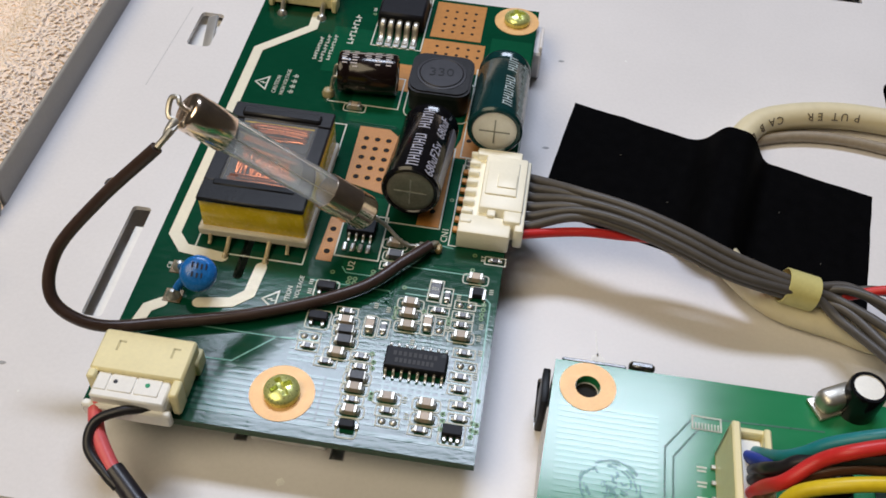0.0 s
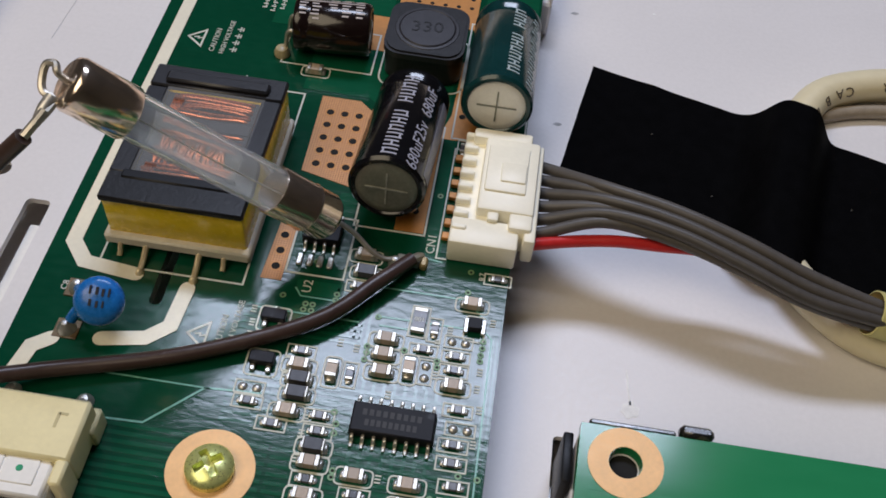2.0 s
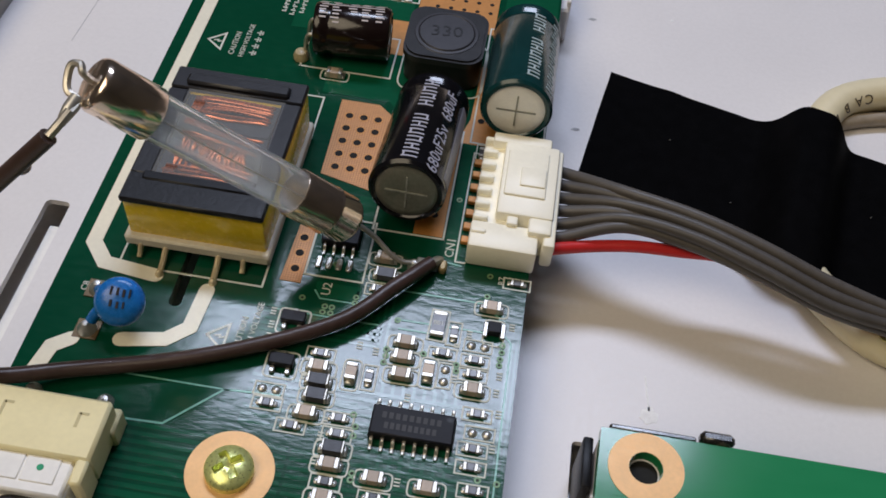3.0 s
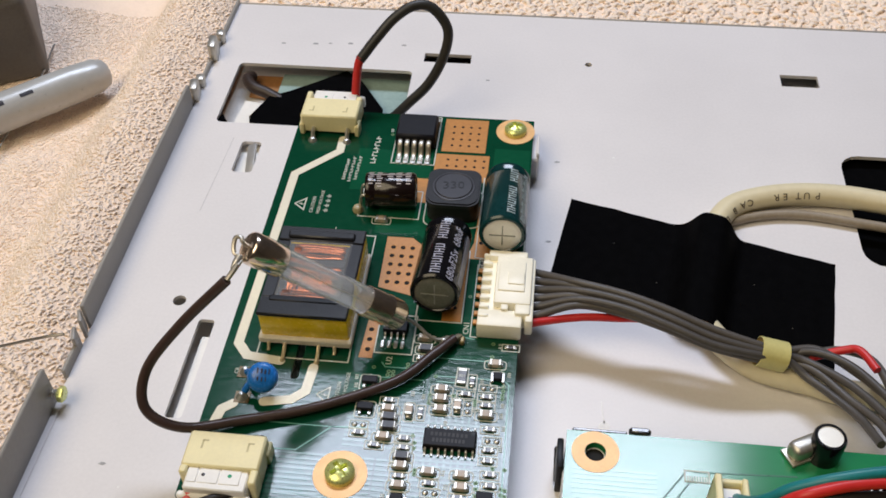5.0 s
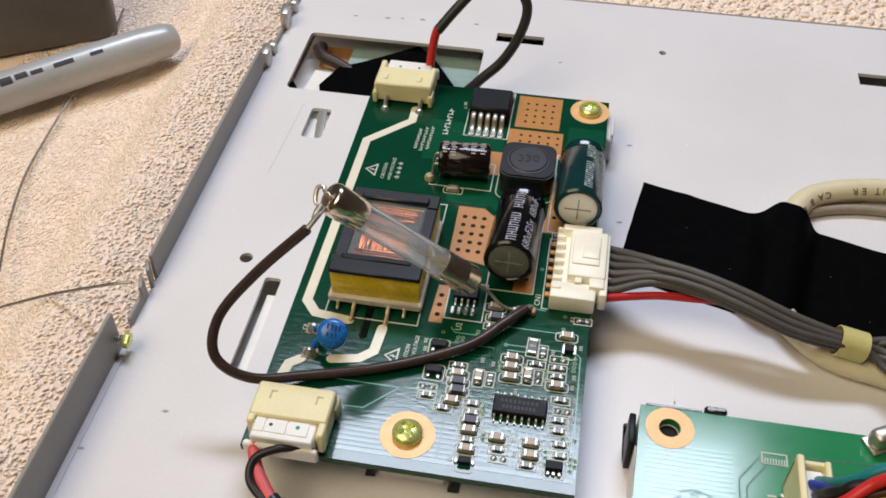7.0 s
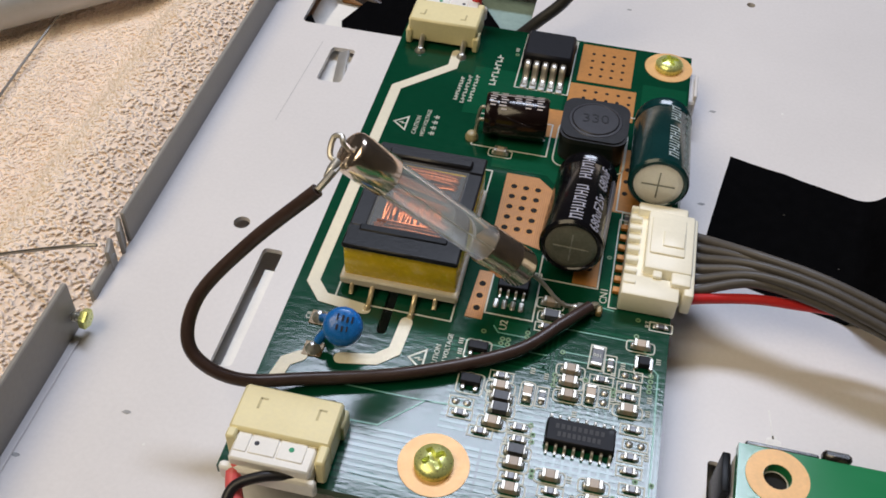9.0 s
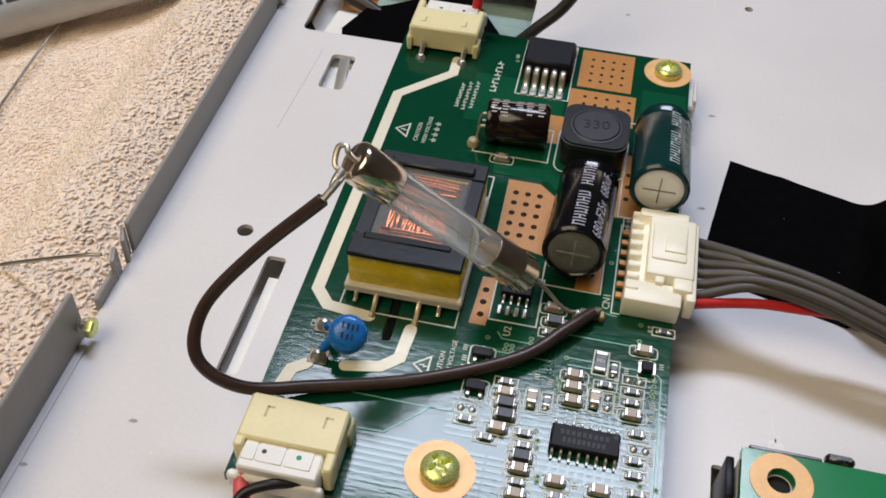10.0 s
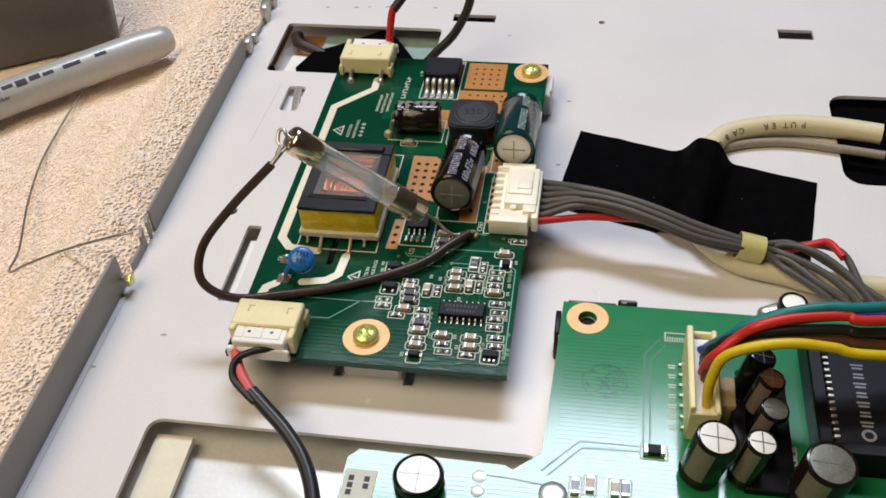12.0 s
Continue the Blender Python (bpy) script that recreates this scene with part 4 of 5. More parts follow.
for k in range(4):
    part("pad", box(-2.2 + 1.35 * k, -4.6, 0.05, 0.75, 1.9, 0.35, 0.15), SOLDER, u2)

# chip parts, built once and copied
PAD_FRAME = bmesh.new()
outline(PAD_FRAME, rect(-1.75, -0.85, 1.75, 0.85), 0.19, 0.05)
FRAME_R = mesh_of("print_frame", PAD_FRAME, SILK)
PAD_FRAME = bmesh.new()
outline(PAD_FRAME, rect(-2.15, -1.05, 2.15, 1.05, 0.5, 2), 0.2, 0.05)
FRAME_C = mesh_of("print_frame", PAD_FRAME, SILK)


def chip_part(name, label, sx, sy, sz, body, frame, group, ends=0.32):
    ob = thing(name, 0, 0, -50, label, name.replace("_", " "), group)
    part("body", box(0, 0, 0.12, sx * (1 - ends), sy, sz, 0.06), body, ob)
    for s in (-1, 1):
        part("terminal", box(s * sx * (0.5 - ends / 4), 0, 0.1, sx * ends / 2, sy * 1.03, sz * 1.05, 0.07), TIN, ob)
        part("solder_fillet", box(s * (sx * 0.5 + 0.15), 0, 0.05, 0.6, sy * 0.95, sz * 0.55, 0.15, taper=0.7), SOLDER, ob)
    part("print_frame", frame, SILK, ob)
    return ob


def spread(proto, spots, turned=()):
    first = True
    for k, (x, y) in enumerate([*spots, *turned]):
        m = place(x, y, ZB + 0.02, 0, 0, 90 if k >= len(spots) else 0)
        if first:
            proto.matrix_world = m
            first = False
        else:
            copy_thing(proto, m)


ceramic = chip_part("ceramic_capacitor", "tan ceramic chip capacitor with tinned ends on the board", 2.3, 1.35, 1.1, CERAMIC, FRAME_C, "chip capacitors", 0.46)
spread(ceramic, [(0.3, 41.0), (9.5, -16.5), (9.6, -10.2), (19.3, -4.7), (19.3, -6.9), (19.5, -9.4), (29.2, 2.4), (28.3, -9.9), (13.6, -22.4), (13.7, -26.4), (18.8, -23.2), (14.5, 7.6), (24.9, -23.3), (25.0, -25.8)], [(13.6, -10.3), (22.7, -8.3)])
resist = chip_part("chip_resistor", "black chip resistor with tinned ends on the board", 1.75, 0.95, 0.5, RESISTOR, FRAME_R, "chip resistors", 0.5)
spread(resist, [(4.7, -15.9), (8.1, -18.3), (9.4, -8.1), (24.0, -5.3), (28.1, -5.6), (28.1, -7.6), (29.3, -12.9), (29.3, -17.5), (29.4, -19.8), (32.0, 7.0), (13.4, -16.4), (13.6, -18.4), (13.6, -24.4), (14.5, 2.7), (19.2, -25.4), (24.6, -27.8), (30.0, -22.6), (30.2, -24.9)], [(15.8, -10.3), (25.0, -2.1), (24.6, 29.4)])
diode = chip_part("chip_diode", "black moulded chip diode on the board", 2.6, 1.5, 1.15, mat("moulded_diode", (0.035, 0.035, 0.042), 0.4, 0, 0.3, 0.9, 0.03, 4), FRAME_C, "chip diodes", 0.2)
spread(diode, [(10.0, -12.1), (10.2, -14.1), (13.6, -20.4), (15.0, 4.9)])
empty = thing("empty_pads", 0, 0, -50, "pair of unused solder pads on the board", "solder pads", "empty pads")
for s in (-1, 1):
    part("pad", lathe((s * 0.85, 0, 0), (0, 0, 1), [(0, 0), (0, 0.6), (0.12, 0.55), (0.32, 0.3), (0.38, 0)], 14), SOLDER, empty)
part("print_frame", FRAME_R, SILK, empty)
spread(empty, [(4.5, -14.0), (28.2, -3.4), (29.9, -15.3), (19.6, -27.2)], [(24.7, -8.3)])
big = thing("sense_resistor", 22.9, -1.2, ZB, "larger black chip resistor with printed value on the board", "resistor", rz=88)
part("body", box(0, 0, 0.12, 2.5, 1.7, 0.6, 0.05), RESISTOR, big)
for s in (-1, 1):
    part("terminal", box(s * 1.5, 0, 0.1, 0.6, 1.75, 0.62, 0.08), TIN, big)
part("lettering", text_mesh("100", 0.9), SILK, big, "white printed value", place(0, 0, 0.73, 0, 0, 90))
PAD_FRAME = bmesh.new()
outline(PAD_FRAME, rect(-2.3, -1.1, 2.3, 1.1), 0.22, 0.05)
part("print_frame", PAD_FRAME, SILK, big, smooth=False)


def sot(x, y, sx, sy, pins, rz=0):
    c = thing("transistor", x, y, ZB, "tiny black three-legged transistor on the board", "transistor", "small transistors", rz=rz)
    part("body", box(0, 0, 0.2, sx, sy, 1.05, 0.12), CHIP, c)
    for px, py in pins:
        part("leg", box(px, py, 0.05, 0.62, 0.9, 0.5, 0.12), SOLDER, c)
    fr = bmesh.new()
    outline(fr, rect(-sx / 2 - 0.45, -sy / 2 - 1.3, sx / 2 + 0.45, sy / 2 + 0.8, 0.5, 2), 0.22, 0.05)
    part("print_frame", fr, SILK, c, smooth=False)
sot(5.0, -3.9, 3.0, 1.6, ((-0.95, -1.2), (0.95, -1.2), (0, 1.1)))
sot(5.1, -10.2, 3.0, 1.6, ((-0.95, -1.2), (0.95, -1.2), (0, 1.1)))
sot(29.9, -0.8, 1.7, 1.7, ((-1.1, 0.6), (-1.1, 0), (-1.1, -0.7), (1.1, 0.6), (1.1, 0), (1.1, -0.7)))
sot(29.4, -27.4, 3.0, 1.7, ((-1.0, -1.3), (0, -1.3), (1.0, -1.3)))
sot(13.8, -29.0, 2.2, 1.3, ((-1.5, 0), (1.5, 0)))
joint_r = thing("soldered_component", 20.6, 7.6, ZB, "grey chip component bridged by the soldered brown wire", "component")
part("body", box(-0.6, 0, 0.1, 3.0, 1.6, 1.0, 0.2), mat("pale_glassy_chip", (0.35, 0.38, 0.42), 0.2, 0.3, 0.25, 0.8), joint_r)
part("terminal", box(1.5, -0.1, 0.1, 1.0, 1.7, 1.2, 0.25), mat("burnt_flux", (0.30, 0.22, 0.10), 0.35, 0.3, 0.3, 0.6), joint_r)
part("solder_fillet", lathe((-2.3, -0.3, 0), (0, 0, 1), [(0, 0), (0, 0.9), (0.6, 0.7), (1.2, 0.45), (1.4, 0)], 14), SOLDER, joint_r)

# blue disc capacitor
blue = thing("disc_capacitor", -15.8, -7.4, ZB, "blue epoxy disc capacitor standing tilted on the board", "capacitor")
BN = Vector((0.15, -0.62, 0.77)).normalized()
FLUX_PAD = mat("flux_stained_pad", (0.17, 0.12, 0.065), 0.35, 0.4, 0.3, 1)
BC = Vector((0.9, -0.8, 4.6))
part("disc", lathe(BC, BN, [(-1.5, 0), (-1.4, 1.6), (-1.0, 2.5), (-0.2, 3.0), (0.4, 2.95), (0.9, 2.5), (1.2, 1.6), (1.3, 0)], 32), BLUE, blue)
part("neck", tube([(-1.6, 0.6, 4.0), (-2.6, 1.5, 2.8), (-3.3, 2.2, 1.8)], 0.7, 10, 4), BLUE, blue)
part("neck", tube([(-1.4, -1.2, 3.4), (-2.2, -1.8, 2.5), (-2.7, -2.2, 1.7)], 0.7, 10, 4), BLUE, blue)
bt = Matrix.Translation((BC + BN * 1.22) * MM) @ Vector((0, 0, 1)).rotation_difference(BN).to_matrix().to_4x4()
part("print", bars([(-1.0, 1.3, 0.22, 1.0), (-0.2, 1.3, 0.3, 0.9), (0.5, 1.2, 0.3, 0.9), (1.2, 1.3, 0.22, 1.0), (-0.8, -0.2, 0.3, 0.8), (0.0, -0.3, 0.3, 0.8), (0.7, -0.2, 0.22, 0.8)], None, 0.14), INK, blue, "dark printed bars", bt, smooth=False)
for x, y in ((-4.2, 3.4), (-3.4, -2.6)):
    part("solder_pad", box(x, y, 0.05, 3.0, 2.7, 0.15, 0.05), FLUX_PAD, blue, "flux-stained copper pad")
    part("solder_joint", lathe((x, y, 0.1), (0, 0, 1), [(0, 0), (0, 1.25), (0.35, 1.15), (0.9, 0.75), (1.4, 0.4), (1.5, 0)], 16), SOLDER, blue)

# ---- the white wire-to-board connector and its cable ----
cn = thing("white_connector", 29.9, 18.8, ZB, "ivory-white multi-pin connector plugged in at the board edge", "connector")
part("header", box(-2.4, 0.4, 0, 5.2, 19.6, 4.4, 0.4, seg=2), WHITE_PLASTIC, cn)
part("end_wall", box(0.2, 9.6, 0.2, 8.2, 1.9, 6.0, 0.4, seg=2), WHITE_PLASTIC, cn)
part("end_wall", box(-0.6, -7.6, 0.2, 9.0, 4.4, 5.0, 0.4, seg=2), WHITE_PLASTIC, cn)
part("plug_housing", box(1.7, 2.2, 0.4, 7.6, 13.2, 6.0, 0.45, seg=2), WHITE_PLASTIC, cn)
part("plug_housing", box(3.9, -5.4, 0.4, 3.1, 2.8, 5.7, 0.4, seg=2), WHITE_PLASTIC, cn)
part("back_rib", box(5.3, 0.4, 0.3, 1.6, 17.4, 5.2, 0.4, seg=2), WHITE_PLASTIC, cn)
part("latch", box(1.3, 3.0, 6.2, 5.6, 8.4, 0.6, 0.28, seg=2), WHITE_PLASTIC, cn)
part("latch", box(2.2, 2.2, 6.7, 3.4, 3.4, 0.4, 0.18, seg=2), WHITE_PLASTIC, cn)
part("latch", box(0.2, -4.9, 5.0, 1.5, 1.7, 0.9, 0.3, seg=2), WHITE_PLASTIC, cn)
for k in range(8):
    y = 8.4 - 2.4 * k
    part("tooth", box(-4.0, y + 1.2, 0.5, 2.0, 0.8, 5.0, 0.2), WHITE_PLASTIC, cn)
    if k < 7:
        part("contact", box(-5.4, y, 0.1, 1.5, 1.1, 0.8, 0.1), COPPER_PAD, cn)
        part("contact_gap", box(-4.4, y, 0.1, 0.9, 1.2, 1.6, 0.1), BLACK, cn)
outline_bm = bmesh.new()
add_strip(outline_bm, [(-4, 10.6), (-6.4, 10.6), (-6.4, -9.6), (-5, -9.6)], 0.22, 0.06, 0.1)
part("silkscreen", outline_bm, SILK, cn, smooth=False)

cn.scale = (1, 1, 0.84)


def wire(pts, r, material, label, group="", name="wire", z0=0.0):
    w = thing(name, pts[0][0], pts[0][1], 0, label, "wire", group)
    x0, y0 = pts[0][0], pts[0][1]
    part("insulation", tube([(x - x0, y - y0, z + z0) for x, y, z in pts], r, 12, 8), material, w)
    return w
mid = [(36, 19.6, 12.4), (44.8, 19.6, 13.7), (53.9, 18.4, 13.9), (62.8, 15.8, 13.2), (71.9, 12.8, 11.6), (81, 10.6, 10.0), (86.5, 10.6, 8.6)]
fan = [[(93, 12.2, 8.8), (100, 6, 9.5), (106, -4, 12), (110, -12, 15)], [(92, 11.0, 9.6), (98, 7, 11), (103, -2, 13), (106, -12, 15)], [(91, 9.2, 8.4), (97, 3.4, 10.2), (101, -4, 12.5), (103.5, -12, 15)],
       [(92, 7.4, 8.0), (97, 0.5, 9), (100.5, -6, 11.5), (101.5, -12, 14)], [(90.5, 6.6, 7.0), (94, 2.6, 7.6), (98, -4, 9.5), (99.5, -12, 13)], [(94, 12.8, 7.6), (99.6, 12.6, 8.6), (103.6, 8.8, 9.6), (105.2, -2, 11)]]
for k in range(6):
    y0 = 26.4 - 2.35 * k
    slot, upper = k // 2, k % 2 == 0
    pts = [(34.6, y0, ZB + 2.0), (36.8, y0 - 0.2, ZB + 2.1)]
    for n, (x, y, z) in enumerate(mid[1:]):
        s = (0.2, 0.0, 0.0, 0.0, 0.0, 0.0)[n]
        lane = (1 - slot) * 1.45 - (0.6, 1.3, 1.5, 1.3, 0.6, 0.2)[n] + (0.25 if upper else -0.25) * math.sin(0.9 * n + slot)
        pts.append((x, y + (y0 - 20.5) * s + lane * (1 - s) * (1.15 if n < 4 else 0.8), z - 0.4 + (0.75 if upper else -0.75) * (0.5 if n == 0 else 1) - 0.2 * slot))
    wire(pts + fan[k], 0.84, GREY_WIRE, "grey insulated wire from the white connector", "grey cable wires")
wire([(34.8, 11.6, ZB + 2.2), (36, 12.4, ZB + 2.0), (41.2, 14.4, 9.9), (46.9, 15.2, 10.3), (52.8, 15.6, 10.2), (59, 16.2, 9.8), (66, 15.4, 9.2), (74, 13.2, 8.0), (82, 11.4, 7.0), (90, 11.4, 6.8), (97.6, 12.0, 9.6), (100.4, 11.0, 11.0), (102.6, 6, 11.5)], 0.85, RED_WIRE, "red insulated wire in the grey bundle")
wrap = thing("cable_tape", 84, 10.8, 8.6, "pale yellow tape wrapped round the grey wire bundle", "tape")
part("band", lathe((-2.9, 0.1, 0.2), (1, -0.04, -0.2), [(0, 2.9), (0.1, 3.1), (5.6, 3.1), (5.7, 2.9)], 24), YELLOW_PAPER, wrap)

# ---- black cloth tape over the cream cable ----
tape = thing("cloth_tape", 43.7, 61.5, 0, "black cloth tape holding the cream cable down on the plate", "tape")
u, v = Vector((60.2, -16.6, 0)), Vector((-5.4, -32.0, 0))
bm = bmesh.new()
nu, nv = 90, 26
grid = []
for j in range(nv + 1):
    row = []
    for i in range(nu + 1):
        s, t = i / nu, j / nv
        p = u * s + v * t
        mid_s = 0.548 - 0.012 * t
        d = (s - mid_s) * 62.0
        h = 6.3 * math.exp(-(abs(d) / 5.2) ** 4.0)
        h += 0.5 * math.exp(-((d + 6.5) / 1.6) ** 2) + 0.12 * noise.noise((s * 20, t * 9, 2)) + 0.10
        edge = 0.5 * noise.noise((s * 9, t * 5, 4)) if i in (0, nu) or j in (0, nv) else 0
        row.append(bm.verts.new((p.x + edge * 0.4, p.y + edge * 0.4, max(0.06, h))))
    grid.append(row)
low = [[bm.verts.new((w.co.x, w.co.y, 0.02 if w.co.z < 1 else w.co.z - 0.35)) for w in row] for row in grid]
for g, flip in ((grid, False), (low, True)):
    for a, b in zip(g, g[1:]):
        for i in range(nu):
            f = (a[i], a[i + 1], b[i + 1], b[i])
            bm.faces.new(f[::-1] if flip else f)
rim_a = [*grid[0], *[r[-1] for r in grid[1:]], *grid[-1][-2::-1], *[r[0] for r in grid[-2:0:-1]]]
rim_b = [*low[0], *[r[-1] for r in low[1:]], *low[-1][-2::-1], *[r[0] for r in low[-2:0:-1]]]
for i in range(len(rim_a)):
    k = (i + 1) % len(rim_a)
    bm.faces.new((rim_a[i], rim_a[k], rim_b[k], rim_b[i]))
part("strip", bm, CLOTH, tape)
LINT = mat("pale_lint", (0.10, 0.095, 0.085), 0.9)
for a, b in ((0.2, 0.35), (0.38, 0.62), (0.33, 0.8), (0.72, 0.4), (0.86, 0.7)):
    spot = u * a + v * b
    part("lint", box(spot.x, spot.y, 0.2, 0.32, 0.12, 0.1, rz=70 * a), LINT, tape, "pale speck of lint", smooth=False)
cable = thing("signal_cable", 70, 52, 0, "cream round cable passing under the black tape", "cable")
CABLE_LINE = [(121.3, 62.8, 3.0), (107.5, 65.0, 3.0), (94.4, 64.1, 3.2), (82.5, 59.9, 3.0), (77.2, 53, 2.6), (75.2, 48, 2.4), (74.0, 41, 2.3), (73.0, 33, 2.3), (72.6, 26, 2.4), (73.6, 20, 2.7), (81.3, 11.8, 2.8), (92.3, 8.7, 2.8), (99.4, 6.7, 2.8), (113.3, 6.1, 2.8), (150, 8, 2.8)]
part("jacket", tube(CABLE_LINE, 2.75, 16, 8), CABLE, cable, at=place(-70, -52, 0))
cable2 = thing("grey_lead", 75, 54, 0, "thin grey-brown lead beside the cream cable", "cable")
part("jacket", tube([(76, 53, 1.2), (87.0, 58.0, 1.2), (98.6, 59.5, 1.2), (112.6, 57.6, 1.2), (121.5, 56.1, 1.2)], 1.2, 12, 8), mat("taupe_lead", (0.30, 0.25, 0.19), 0.45), cable2, at=place(-75, -54, 0))
CABLE_INK = mat("cable_print", (0.10, 0.08, 0.06), 0.6)
axis = curve_points([Vector(p) for p in CABLE_LINE], 24)
for letter, lx in (("P", 101.6), ("U", 98.9), ("T", 96.4), ("E", 93.6), ("R", 91.3), ("C", 84.4), ("A", 82.4), ("B", 79.9), ("L", 77.9), ("E", 76.3)):
    near = min(range(1, len(axis) - 1), key=lambda q: abs(axis[q].x - lx) + (100 if axis[q].y < 45 else 0))
    along = (axis[near + 1] - axis[near - 1]).normalized()
    if along.x > 0:
        along = -along
    out = Vector((0, 0, 1)).cross(along).normalized()
    if out.y > 0:
        out = -out
    up = (out * 0.8 + Vector((0, 0, 0.6))).normalized()
    side = up.cross(along).normalized()
    m = Matrix(((along.x, side.x, up.x), (along.y, side.y, up.y), (along.z, side.z, up.z))).to_4x4()
    m.translation = (axis[near] + up * 2.78 - Vector((70, 52, 0))) * MM
    part("lettering", text_mesh(letter, 2.3), CABLE_INK, cable, "dark printed letter on the jacket", m, smooth=False)

# ---- the glass fuse and the brown wire ----
FA, FB = Vector((-15.5, 0.2, 40.6)), Vector((9.6, 8.0, 14.9))
ax = (FB - FA).normalized()
FL = (FB - FA).length
fuse = thing("glass_fuse", 0, 0, 0, "large glass tube fuse with metal end caps and leads", "fuse")
glass = bmesh.new()
add_lathe(glass, FA + ax * 1.5, ax, [(0, 2.8), (FL - 3, 2.8), (FL - 3, 2.3), (0, 2.3), (0, 2.8)], 32)
tube_ob = part("glass_tube", glass, GLASS, fuse, "clear glass tube")
tube_ob.visible_shadow = False
R = 3.1
part("end_cap", lathe(FA, ax, [(0, 0), (0, R - 0.7), (0.25, R - 0.25), (0.8, R), (7.2, R), (7.4, R - 0.12), (7.4, 2.82)], 36), BRASS_TIN, fuse, "nickel-plated end cap")
part("end_cap", lathe(FB, -ax, [(0, 0), (0, R - 0.7), (0.25, R - 0.25), (0.8, R), (3.6, R), (3.8, R + 0.12), (4.1, R), (9.2, R), (9.4, R - 0.12), (9.4, 2.82)], 36), BRASS_TIN, fuse, "nickel-plated end cap with a ridge")
part("element", tube([FA + ax * 5, FA + ax * FL * 0.5 + Vector((0, 0, -0.4)), FB - ax * 5], 0.09, 6, 6), TIN, fuse)
part("lead", tube([FB, FB + ax * 1.5 + Vector((0.4, 0, 0)), (13.0, 8.2, 12.2), (15.2, 7.2, 10.6), (16.8, 7.0, 9.7), (18.4, 7.4, 9.4)], 0.34, 8, 6), TIN, fuse, "bent tinned lead")
loop_c = FA - ax * 1.2 + Vector((-0.3, 0.1, -0.3))
part("lead", tube([FA + ax * 0.5, FA - ax * 0.8 + Vector((0, 0, 0.6)), loop_c + Vector((0.1, 0.8, 1.0)), loop_c + Vector((-0.9, 0.8, 0.8)), loop_c + Vector((-1.2, -0.2, -0.2)), loop_c + Vector((-0.9, -1.3, -1.0)), FA + Vector((-0.7, -2.2, -1.0)), (-17.0, -5.0, 39.2)], 0.42, 8, 8), TIN, fuse, "looped tinned lead")
part("solder_joint", lathe(FA + Vector((-0.9, -1.6, -0.8)), (-0.3, -0.9, -0.25), [(0, 0), (0.2, 0.8), (1.6, 0.75), (3.0, 0.45), (3.4, 0)], 14), SOLDER, fuse)
bw = thing("brown_wire", 0, 0, 0, "stiff dark brown wire looping from the fuse to the board", "wire")
part("insulation", tube([(-17.9, -6.4, 38.6), (-27.2, -9.9, 29.4), (-33.6, -14.9, 22.0), (-33.7, -19.5, 16.2), (-27.4, -20.3, 12.3), (-17.9, -16.4, 10.1), (-3.6, -11.6, 9.9), (10.3, -4.6, 10.4), (17, 2.5, 10.8), (20.6, 7.0, 10.4)], 0.98, 14, 10), BROWN_WIRE, bw)
part("bare_end", tube([(-17.9, -6.4, 38.6), (-17.2, -5.2, 39.2), (-16.5, -3.6, 39.8)], 0.5, 8, 4), TIN, bw)
part("bare_end", tube([(20.4, 6.6, 10.5), (21.2, 7.8, 10.0), (21.6, 8.4, 9.4)], 0.6, 8, 4), TIN, bw)

